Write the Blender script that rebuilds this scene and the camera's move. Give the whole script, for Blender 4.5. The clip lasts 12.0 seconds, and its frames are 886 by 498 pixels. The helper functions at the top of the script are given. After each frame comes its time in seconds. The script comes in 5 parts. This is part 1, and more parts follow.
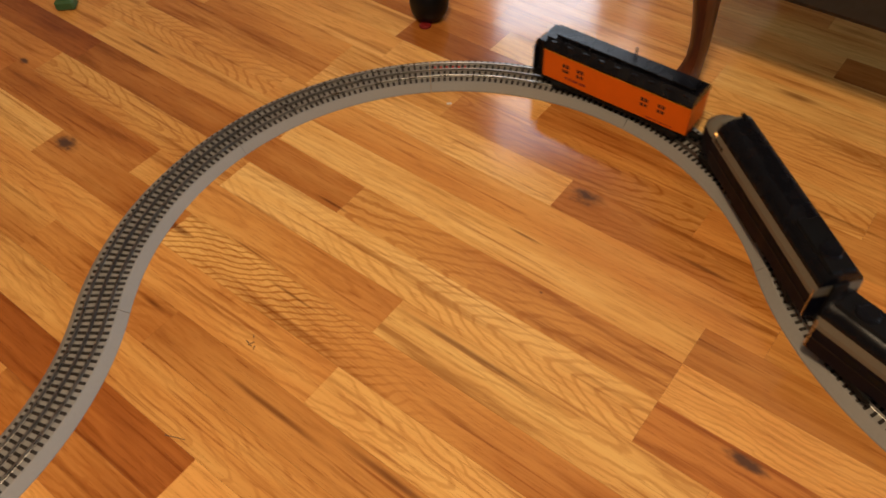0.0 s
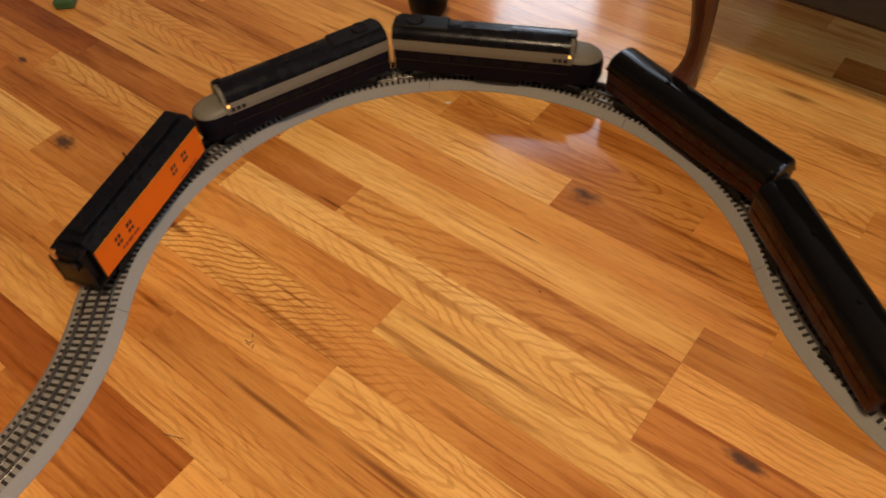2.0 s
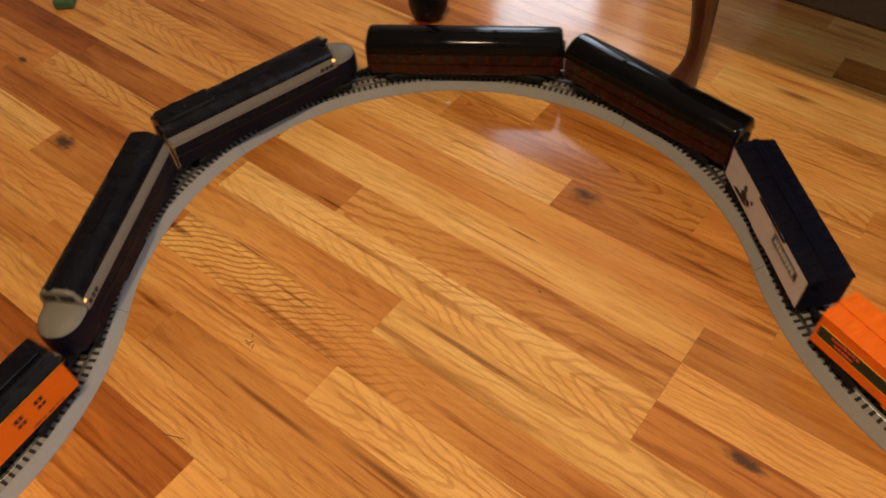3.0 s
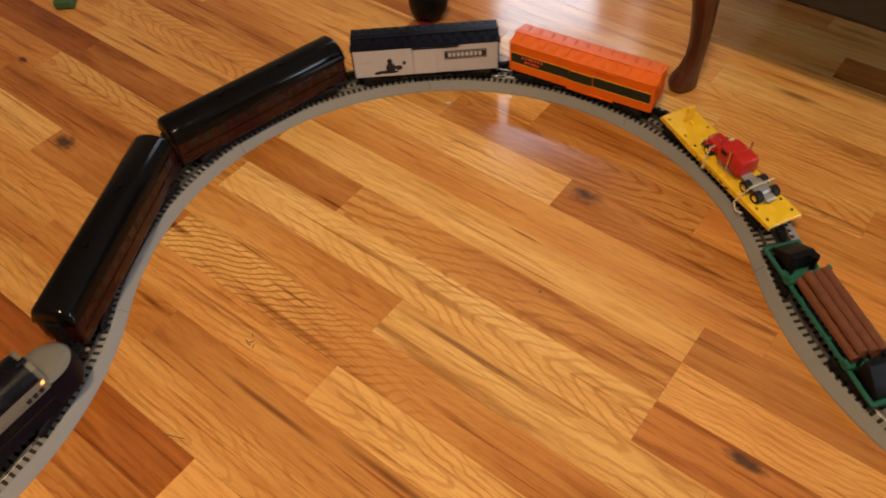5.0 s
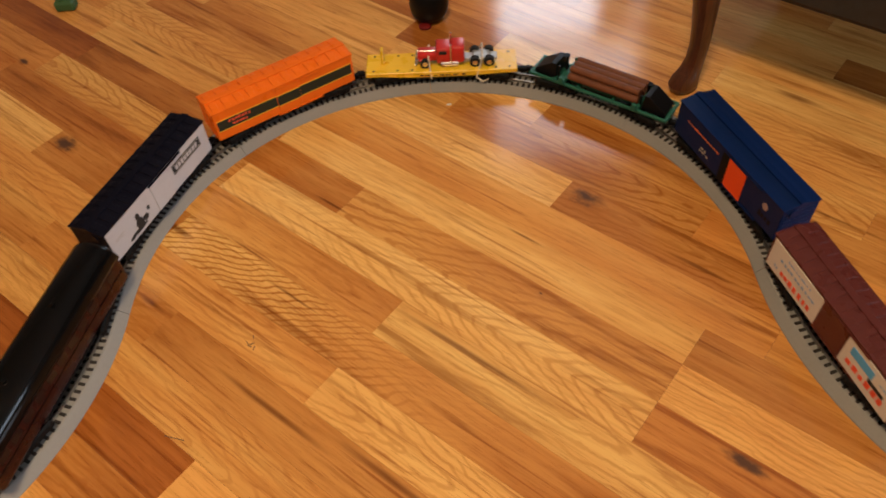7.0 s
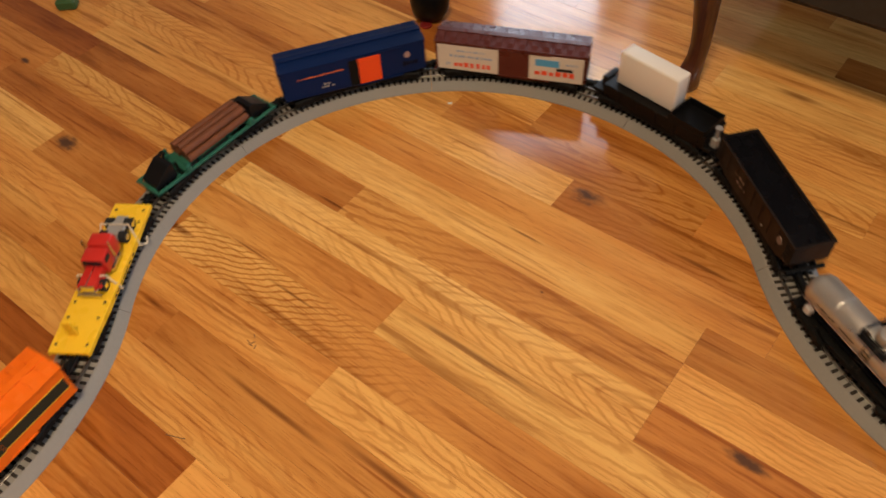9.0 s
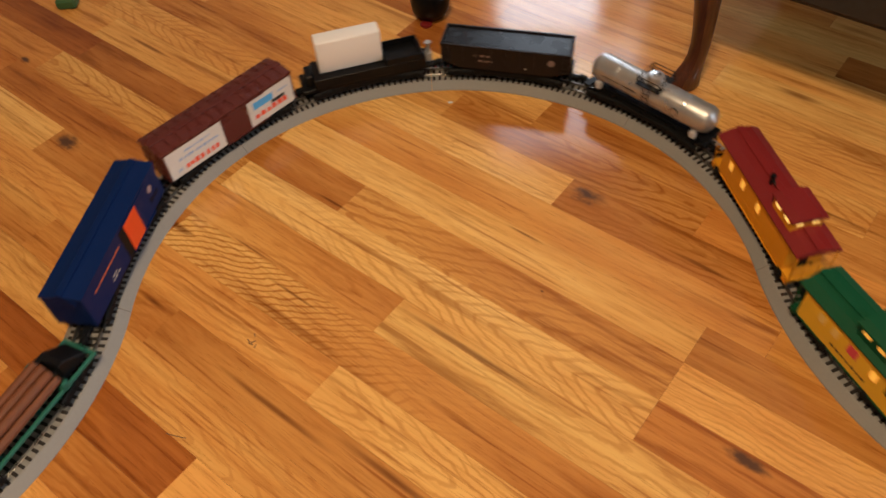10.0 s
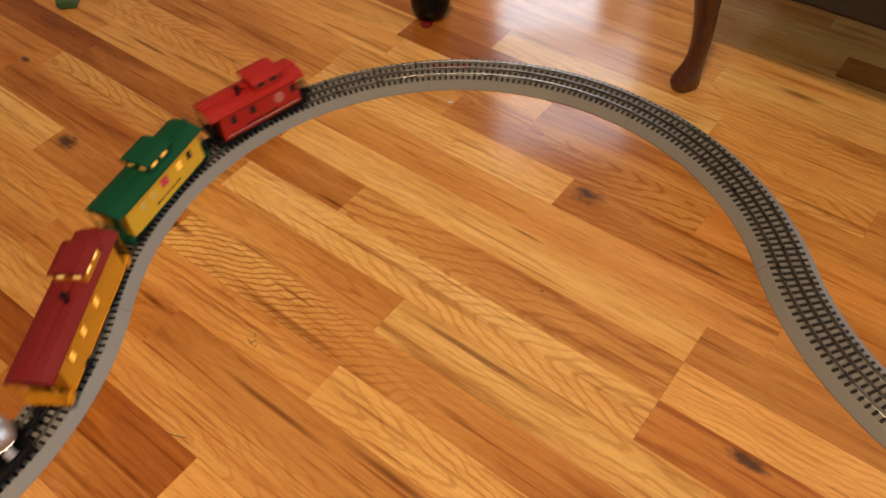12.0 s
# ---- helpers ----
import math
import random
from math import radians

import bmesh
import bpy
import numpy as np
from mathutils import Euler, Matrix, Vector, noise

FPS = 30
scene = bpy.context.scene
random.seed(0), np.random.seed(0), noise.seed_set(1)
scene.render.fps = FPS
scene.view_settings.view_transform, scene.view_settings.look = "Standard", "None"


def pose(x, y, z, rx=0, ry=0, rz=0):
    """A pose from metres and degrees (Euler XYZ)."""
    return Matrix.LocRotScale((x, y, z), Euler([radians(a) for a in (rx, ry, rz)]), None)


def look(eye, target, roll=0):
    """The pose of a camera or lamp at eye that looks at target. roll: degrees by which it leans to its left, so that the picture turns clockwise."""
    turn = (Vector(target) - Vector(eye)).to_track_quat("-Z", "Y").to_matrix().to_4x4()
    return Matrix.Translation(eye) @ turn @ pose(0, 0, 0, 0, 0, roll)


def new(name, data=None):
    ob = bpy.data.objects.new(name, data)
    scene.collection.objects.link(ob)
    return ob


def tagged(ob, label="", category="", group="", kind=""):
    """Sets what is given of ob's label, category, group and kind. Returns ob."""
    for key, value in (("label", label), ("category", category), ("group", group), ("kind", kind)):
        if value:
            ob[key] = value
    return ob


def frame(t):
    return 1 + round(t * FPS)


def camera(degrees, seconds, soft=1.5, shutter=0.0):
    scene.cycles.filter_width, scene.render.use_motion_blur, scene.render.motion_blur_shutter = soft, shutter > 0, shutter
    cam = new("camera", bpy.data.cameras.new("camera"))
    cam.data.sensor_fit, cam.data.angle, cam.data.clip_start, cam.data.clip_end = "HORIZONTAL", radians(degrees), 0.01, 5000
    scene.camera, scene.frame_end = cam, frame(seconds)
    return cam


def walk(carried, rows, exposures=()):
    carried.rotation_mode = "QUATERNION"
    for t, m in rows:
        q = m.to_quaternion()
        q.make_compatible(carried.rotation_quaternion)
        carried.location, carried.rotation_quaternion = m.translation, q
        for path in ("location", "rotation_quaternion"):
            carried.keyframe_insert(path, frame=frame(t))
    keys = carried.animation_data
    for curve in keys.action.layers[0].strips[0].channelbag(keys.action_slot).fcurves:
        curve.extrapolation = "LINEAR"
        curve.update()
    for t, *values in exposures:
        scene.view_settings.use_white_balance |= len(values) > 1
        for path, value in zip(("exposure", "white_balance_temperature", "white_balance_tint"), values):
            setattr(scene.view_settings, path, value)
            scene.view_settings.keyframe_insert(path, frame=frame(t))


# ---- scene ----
# Camera: held almost still over a toy railway on a living-room floor
cam = camera(59.99, 12.0, soft=1.8, shutter=0.3)
EYE = (0, 0, 0.827)
AIM = (0, math.cos(0.88574), 0.827 - math.sin(0.88574))
UNIT = 1 / 1358.3


def held(dx, dy):
    """The camera's pose, swayed by a few thousandths."""
    return look(EYE, AIM, -4.468) @ pose(0, 0, 0, math.degrees(dy * UNIT), math.degrees(dx * UNIT), 0)


walk(cam, [(t, held(dx, dy)) for t, dx, dy in (
    (0.0, -2, 2.5), (0.3, -4, 1), (1.5, -4, 1), (3.0, -4, 1), (5.0, -3.5, 1), (5.5, -3.4, 2), (6.0, -3, 3), (6.5, -3, 3.5),
    (7.0, -2.5, 4), (8.0, -1.5, 3.2), (9.0, -0.7, 2), (9.5, -0.5, 1), (10.0, -0.3, 0.5), (10.5, -0.2, 0), (12.0, 0, 0))])

# Light: a bright window behind the far furniture and a warm ceiling lamp
world = bpy.data.worlds.new("world")
scene.world = world
world.use_nodes = True
sky = world.node_tree.nodes.new("ShaderNodeTexSky")
sky.sky_type, sky.sun_disc, sky.sun_elevation, sky.sun_rotation = "NISHITA", False, radians(40), radians(20)
world.node_tree.links.new(sky.outputs[0], world.node_tree.nodes["Background"].inputs[0])
world.node_tree.nodes["Background"].inputs[1].default_value = 0.12
scene.view_settings.exposure = 0.0


def area(name, m, sx, sy, watts, colour):
    data = bpy.data.lights.new(name, "AREA")
    data.shape, data.size, data.size_y, data.energy, data.color = "RECTANGLE", sx, sy, watts, colour
    ob = new(name, data)
    ob.matrix_world = m
    return ob


area("window_light", look((0.57, 3.12, 0.93), (0.45, 0.0, 0.60)), 0.46, 0.88, 9.0, (0.70, 0.84, 1.0))
area("window_upper_light", look((0.69, 3.12, 1.775), (0.50, 0.0, 1.0)), 0.70, 0.69, 4.0, (0.68, 0.83, 1.0))
area("side_window_light", look((3.98, -0.6, 1.35), (-0.4, 0.6, 0.1)), 1.5, 1.3, 78, (0.72, 0.84, 1.0))
area("ceiling_lamp_light", look((-0.22, -0.20, 2.3), (-0.22, -0.20, 0)), 0.32, 0.32, 44, (1.0, 0.75, 0.48))

# Materials
def material(name):
    m = bpy.data.materials.new(name)
    m.use_nodes = True
    return m, m.node_tree.nodes, m.node_tree.links, m.node_tree.nodes["Principled BSDF"]


def plain(name, rgb, rough=0.5, metal=0.0, vary=0.12, scale=60.0, bump=0.15, coat=0.0, glow=0.0, spec=0.3):
    """A painted, moulded or cast surface: colour mottled at two scales, roughness uneven, fine relief."""
    m, n, l, b = material(name)
    tc = n.new("ShaderNodeTexCoord")
    fine, broad = n.new("ShaderNodeTexNoise"), n.new("ShaderNodeTexNoise")
    fine.inputs["Scale"].default_value, broad.inputs["Scale"].default_value = scale * 6, scale * 0.7
    fine.inputs["Detail"].default_value = 4
    add = n.new("ShaderNodeMath")
    add.operation = "ADD"
    half = n.new("ShaderNodeMath")
    half.operation = "MULTIPLY"
    half.inputs[1].default_value = 0.5
    mix = n.new("ShaderNodeMixRGB")
    mix.inputs[1].default_value = (*[c * (1 - vary) for c in rgb], 1)
    mix.inputs[2].default_value = (*[min(1, c * (1 + vary)) for c in rgb], 1)
    for q in (fine, broad):
        l.new(tc.outputs["Object"], q.inputs["Vector"])
    l.new(fine.outputs[0], add.inputs[0]), l.new(broad.outputs[0], add.inputs[1])
    l.new(add.outputs[0], half.inputs[0]), l.new(half.outputs[0], mix.inputs[0])
    l.new(mix.outputs[0], b.inputs["Base Color"])
    ramp = n.new("ShaderNodeMapRange")
    ramp.inputs[1].default_value, ramp.inputs[2].default_value = 0.3, 0.7
    ramp.inputs[3].default_value, ramp.inputs[4].default_value = max(0.03, rough - 0.08), min(1, rough + 0.1)
    l.new(broad.outputs[0], ramp.inputs[0]), l.new(ramp.outputs[0], b.inputs["Roughness"])
    bp = n.new("ShaderNodeBump")
    bp.inputs["Strength"].default_value, bp.inputs["Distance"].default_value = bump, 0.0006
    l.new(fine.outputs[0], bp.inputs["Height"]), l.new(bp.outputs[0], b.inputs["Normal"])
    b.inputs["Specular IOR Level"].default_value = spec
    b.inputs["Metallic"].default_value, b.inputs["Coat Weight"].default_value = metal, coat
    if glow:
        b.inputs["Emission Color"].default_value, b.inputs["Emission Strength"].default_value = (*rgb, 1), glow
    return m


# Mesh helpers
def part(name, bm, mat, parent=None, label="", smooth=False):
    me = bpy.data.meshes.new(name)
    bmesh.ops.recalc_face_normals(bm, faces=bm.faces)
    bm.to_mesh(me)
    bm.free()
    me.materials.append(mat)
    if smooth:
        me.shade_smooth()
        me.set_sharp_from_angle(angle=radians(40))
    ob = new(name, me)
    ob.parent = parent
    if label:
        ob["label"] = label
    return ob


def thing(name, label, category, group="", kind=""):
    return tagged(new(name), label, category, group, kind)


def box(x0, x1, y0, y1, z0, z1, bevel=0.0, bm=None, seg=1):
    b = bmesh.new()
    bmesh.ops.create_cube(b, size=1.0)
    bmesh.ops.transform(b, matrix=Matrix.LocRotScale(((x0 + x1) / 2, (y0 + y1) / 2, (z0 + z1) / 2), None, (x1 - x0, y1 - y0, z1 - z0)), verts=b.verts)
    if bevel:
        bmesh.ops.bevel(b, geom=b.edges[:], offset=bevel, segments=seg, affect="EDGES", profile=0.5)
    return join(bm, b)


def join(bm, b, m=None):
    if m is not None:
        bmesh.ops.transform(b, matrix=m, verts=b.verts)
    if bm is None:
        return b
    me = bpy.data.meshes.new("tmp")
    b.to_mesh(me)
    b.free()
    bm.from_mesh(me)
    bpy.data.meshes.remove(me)
    return bm


def rod(p0, p1, r, bm=None, seg=12, r2=None):
    p0, p1 = Vector(p0), Vector(p1)
    b = bmesh.new()
    d = p1 - p0
    bmesh.ops.create_cone(b, cap_ends=True, segments=seg, radius1=r, radius2=r if r2 is None else r2, depth=d.length)
    return join(bm, b, Matrix.Translation((p0 + p1) / 2) @ d.to_track_quat("Z", "Y").to_matrix().to_4x4())


def extrude(outline, x0, x1, bm=None, bevel=0.0):
    """A closed (y, z) outline drawn out along x."""
    b = bmesh.new()
    a = [b.verts.new((x0, y, z)) for y, z in outline]
    c = [b.verts.new((x1, y, z)) for y, z in outline]
    n = len(outline)
    b.faces.new(a), b.faces.new(c[::-1])
    for i in range(n):
        b.faces.new((a[i], c[i], c[(i + 1) % n], a[(i + 1) % n]))
    bmesh.ops.recalc_face_normals(b, faces=b.faces)
    if bevel:
        bmesh.ops.bevel(b, geom=[e for e in b.edges if e.calc_face_angle(0) > 0.5], offset=bevel, segments=2, affect="EDGES", profile=0.5)
    return join(bm, b)


def turned(profile, bm=None, seg=24, m=None):
    """A (radius, z) profile turned round z."""
    b = bmesh.new()
    rings = [[b.verts.new((r * math.cos(2 * math.pi * k / seg), r * math.sin(2 * math.pi * k / seg), z)) for k in range(seg)] for r, z in profile]
    for u, v in zip(rings, rings[1:]):
        for k in range(seg):
            b.faces.new((u[k], u[(k + 1) % seg], v[(k + 1) % seg], v[k]))
    b.faces.new(rings[0][::-1]), b.faces.new(rings[-1])
    return join(bm, b, m)


# The railway's centre line: s in metres along the way of travel, 0 at the joint at the far side
PIECE = 0.4572 * math.pi / 4
BENDS = {-3: -2.2604, -2: 2.27754, -1: 2.16823, 0: 2.16949, 1: 2.21488, 2: -2.49996}
START, HEAD = (0.00345, 1.05797), 3.12698
RAIL = 0.0175


def line(s):
    """Place and heading at s."""
    x, y, a = *START, HEAD
    way, left, k = (1 if s >= 0 else -1), abs(s), (0 if s >= 0 else -1)
    while left > 1e-9:
        bend = BENDS.get(k, 0.0)
        d = (min(left, PIECE) if k in BENDS else left) * way
        if abs(bend) > 1e-6:
            x += (math.sin(a + bend * d) - math.sin(a)) / bend
            y -= (math.cos(a + bend * d) - math.cos(a)) / bend
            a += bend * d
        else:
            x, y = x + math.cos(a) * d, y + math.sin(a) * d
        left -= abs(d)
        k += way
    return x, y, a


def swept(outline, s0, s1, step, bm=None):
    """A closed (offset to the left, z) outline drawn along the centre line."""
    b = bmesh.new()
    n = max(1, round((s1 - s0) / step))
    rows = []
    for i in range(n + 1):
        x, y, a = line(s0 + (s1 - s0) * i / n)
        rows.append([b.verts.new((x - math.sin(a) * o, y + math.cos(a) * o, z)) for o, z in outline])
    m = len(outline)
    for u, v in zip(rows, rows[1:]):
        for k in range(m):
            b.faces.new((u[k], v[k], v[(k + 1) % m], u[(k + 1) % m]))
    b.faces.new(rows[0]), b.faces.new(rows[-1][::-1])
    return join(bm, b)


# The floor: three-strip wood boards laid askew
TURN = -0.71898
UX, UY = math.cos(TURN), math.sin(TURN)
STRIP, FIRST = 0.0632, 0.033


CHECKS = ((-0.334, 0.711, 0.034, 1.9), (-1.083, 0.330, 0.030, 1.9), (0.017, 0.464, 0.027, 2.6), (-1.339, 0.419, 0.014, 1.9), (-0.172, 1.092, 0.050, 5.2),
          (-0.305, 0.398, 0.125, 26.0), (-0.464, 0.194, 0.110, 22.0), (-0.284, 0.213, 0.110, 18.0), (-0.367, 0.597, 0.032, 14.0), (-0.632, 0.485, 0.034, 12.0),
          (-0.667, 0.352, 0.050, 24.0), (-1.179, 0.574, 0.055, 15.0), (-0.707, 0.210, 0.036, 6.5), (-0.049, 0.873, 0.110, 34.0),
          (-0.786, 0.318, 0.036, 5.2), (-0.140, 0.687, 0.060, 13.0), (-0.294, 0.528, 0.0045, 1.6), (-0.560, 0.330, 0.060, 26.0))


def wood_floor(name):
    """Lacquered oak in each board's own space: long fibres, growth rings that arch round the heart line, brown streaks, a few knots.
    Each board brings its tone, how the tone drifts along it, and the heart, taper, width and strength of its rings."""
    m, n, l, b = material(name)
    tc = n.new("ShaderNodeTexCoord")
    place_at = n.new("ShaderNodeNewGeometry")
    turn = n.new("ShaderNodeMapping")
    turn.inputs["Rotation"].default_value = (0, 0, -TURN)
    l.new(place_at.outputs["Position"], turn.inputs[0])
    info = n.new("ShaderNodeObjectInfo")
    shift = n.new("ShaderNodeVectorMath")
    shift.operation = "MULTIPLY_ADD"
    l.new(info.outputs["Random"], shift.inputs[0])
    shift.inputs[1].default_value = (37.0, 11.0, 5.0)
    l.new(tc.outputs["Object"], shift.inputs[2])

    def own(key):
        q = n.new("ShaderNodeAttribute")
        q.attribute_type, q.attribute_name = "OBJECT", key
        return q.outputs["Fac"]

    def noise_at(scale, detail, rough=0.55):
        mp = n.new("ShaderNodeMapping")
        mp.inputs["Scale"].default_value = scale
        l.new(shift.outputs[0], mp.inputs[0])
        q = n.new("ShaderNodeTexNoise")
        q.inputs["Scale"].default_value, q.inputs["Detail"].default_value, q.inputs["Roughness"].default_value = 1.0, detail, rough
        l.new(mp.outputs[0], q.inputs["Vector"])
        return q.outputs[0]

    def math_node(op, a, c, d=None, clamp=False):
        q = n.new("ShaderNodeMath")
        q.operation, q.use_clamp = op, clamp
        for i, v in enumerate((a, c, d)):
            if v is None:
                continue
            if isinstance(v, (int, float)):
                q.inputs[i].default_value = v
            else:
                l.new(v, q.inputs[i])
        return q.outputs[0]

    def mix(fac, a, c, kind="MIX"):
        q = n.new("ShaderNodeMixRGB")
        q.blend_type = kind
        for i, v in enumerate((fac, a, c)):
            if isinstance(v, tuple):
                q.inputs[i].default_value = (*v, 1)
            elif isinstance(v, float):
                q.inputs[i].default_value = v
            else:
                l.new(v, q.inputs[i])
        return q.outputs[0]

    def band(value, lo, hi):
        q = n.new("ShaderNodeMapRange")
        q.interpolation_type = "SMOOTHSTEP"
        q.inputs[1].default_value, q.inputs[2].default_value = lo, hi
        l.new(value, q.inputs[0])
        return q.outputs[0]

    split = n.new("ShaderNodeSeparateXYZ")
    l.new(tc.outputs["Object"], split.inputs[0])
    along, across = split.outputs["X"], split.outputs["Y"]
    fibre, broad, streak = noise_at((12, 250, 90), 4), noise_at((1.7, 24, 8), 4), noise_at((2.4, 40, 20), 5, 0.62)
    thread, pore, blotch = noise_at((3.4, 125, 30), 3), noise_at((26, 640, 200), 3), noise_at((5.0, 16, 6), 3)
    # Growth rings: cones cut by the board's face, bent by the tree's uneven growth
    off_heart = math_node("SUBTRACT", across, own("heart"))
    radius = math_node("SQRT", math_node("MULTIPLY_ADD", off_heart, off_heart, 0.000012), 0.0)
    radius = math_node("MULTIPLY_ADD", along, own("taper"), radius)
    radius = math_node("ADD", radius, math_node("MULTIPLY_ADD", noise_at((8, 15, 9), 2, 0.45), 0.044, -0.022))
    radius = math_node("ADD", radius, math_node("MULTIPLY_ADD", noise_at((50, 60, 30), 2), 0.0085, -0.00425))
    phase = math_node("MULTIPLY", math_node("DIVIDE", radius, own("ring")), 2 * math.pi)
    rings = band(math_node("SINE", phase, 0.0), 0.25, 1.0)
    patch = band(noise_at((2.6, 12, 6), 2), 0.36, 0.62)
    strength = math_node("MULTIPLY_ADD", along, own("fade"), own("figure"), True)
    rings = math_node("MULTIPLY", rings, math_node("MULTIPLY", strength, math_node("MAXIMUM", strength, math_node("MULTIPLY_ADD", patch, 0.65, 0.35))))
    # Tone from heartwood brown to pale sapwood, uneven along and across
    tone = math_node("MULTIPLY_ADD", along, own("drift"), own("tone"))
    tone = math_node("ADD", tone, math_node("MULTIPLY_ADD", broad, 0.62, -0.31))
    tone = math_node("ADD", tone, math_node("MULTIPLY_ADD", blotch, 0.36, -0.18))
    ramp = n.new("ShaderNodeValToRGB")
    l.new(tone, ramp.inputs[0])
    for at, rgb in ((0.25, (0.435, 0.162, 0.030)), (0.5, (0.604, 0.280, 0.063)), (0.75, (0.730, 0.415, 0.112))):
        ramp.color_ramp.elements.new(at).color = (*rgb, 1)
    ramp.color_ramp.elements[0].color, ramp.color_ramp.elements[-1].color = (0.250, 0.076, 0.0135, 1), (0.835, 0.545, 0.182, 1)
    col = ramp.outputs[0]
    deep = mix(1.0, col, (0.60, 0.47, 0.34), "MULTIPLY")
    col = mix(rings, col, mix(1.0, col, (0.58, 0.41, 0.27), "MULTIPLY"))
    col = mix(math_node("MULTIPLY", band(fibre, 0.42, 0.68), 0.36), col, deep)
    col = mix(math_node("MULTIPLY", band(streak, 0.54, 0.70), 0.74), col, mix(1.0, deep, (0.72, 0.62, 0.52), "MULTIPLY"))
    col = mix(math_node("MULTIPLY", band(thread, 0.60, 0.70), 0.70), col, (0.48, 0.30, 0.20), "MULTIPLY")
    col = mix(math_node("MULTIPLY", band(pore, 0.58, 0.70), 0.55), col, (0.48, 0.32, 0.22), "MULTIPLY")
    # Knots and dark checks: place along and across the boards, length, slimness
    for u, v, size, slim in CHECKS:
        off = n.new("ShaderNodeVectorMath")
        off.operation = "SUBTRACT"
        l.new(turn.outputs[0], off.inputs[0])
        off.inputs[1].default_value = (u, v, 0)
        flat = n.new("ShaderNodeVectorMath")
        flat.operation = "MULTIPLY"
        l.new(off.outputs[0], flat.inputs[0])
        flat.inputs[1].default_value = (1 / size, slim / size, 0)
        far = n.new("ShaderNodeVectorMath")
        far.operation = "LENGTH"
        l.new(flat.outputs[0], far.inputs[0])
        soft = math_node("ADD", far.outputs["Value"], math_node("MULTIPLY_ADD", streak, 1.6, -0.8))
        if slim < 5:
            soft = math_node("ADD", soft, math_node("MULTIPLY_ADD", noise_at((90, 130, 60), 3), 1.0, -0.5))
        q = n.new("ShaderNodeMapRange")
        q.interpolation_type = "SMOOTHSTEP"
        q.inputs[1].default_value, q.inputs[2].default_value, q.inputs[3].default_value, q.inputs[4].default_value = 0.15, 1.1, (0.88 if slim < 5 else 0.74), 0.0
        l.new(soft, q.inputs[0])
        col = mix(q.outputs[0], col, (0.040, 0.022, 0.018)) if slim < 5 else mix(q.outputs[0], col, (0.20, 0.10, 0.06), "MULTIPLY")
    # Board by board a redder or a yellower cast
    col = mix(1.0, col, mix(info.outputs["Random"], (1.055, 0.925, 0.88), (1.01, 1.005, 1.05)), "MULTIPLY")
    l.new(col, b.inputs["Base Color"])
    rough = n.new("ShaderNodeMapRange")
    rough.inputs[3].default_value, rough.inputs[4].default_value = 0.09, 0.165
    l.new(broad, rough.inputs[0])
    l.new(rough.outputs[0], b.inputs["Roughness"])
    b.inputs["Specular IOR Level"].default_value = 0.56
    bp = n.new("ShaderNodeBump")
    bp.inputs["Strength"].default_value, bp.inputs["Distance"].default_value = 0.06, 0.0003
    l.new(fibre, bp.inputs["Height"])
    wave = n.new("ShaderNodeBump")
    wave.inputs["Strength"].default_value, wave.inputs["Distance"].default_value = 0.07, 0.002
    l.new(broad, wave.inputs["Height"])
    l.new(bp.outputs[0], wave.inputs["Normal"])
    l.new(wave.outputs[0], b.inputs["Normal"])
    return m


M_OAK = wood_floor("lacquered_oak")
M_SEAM = plain("floor_joint", (0.16, 0.065, 0.02), 0.6)

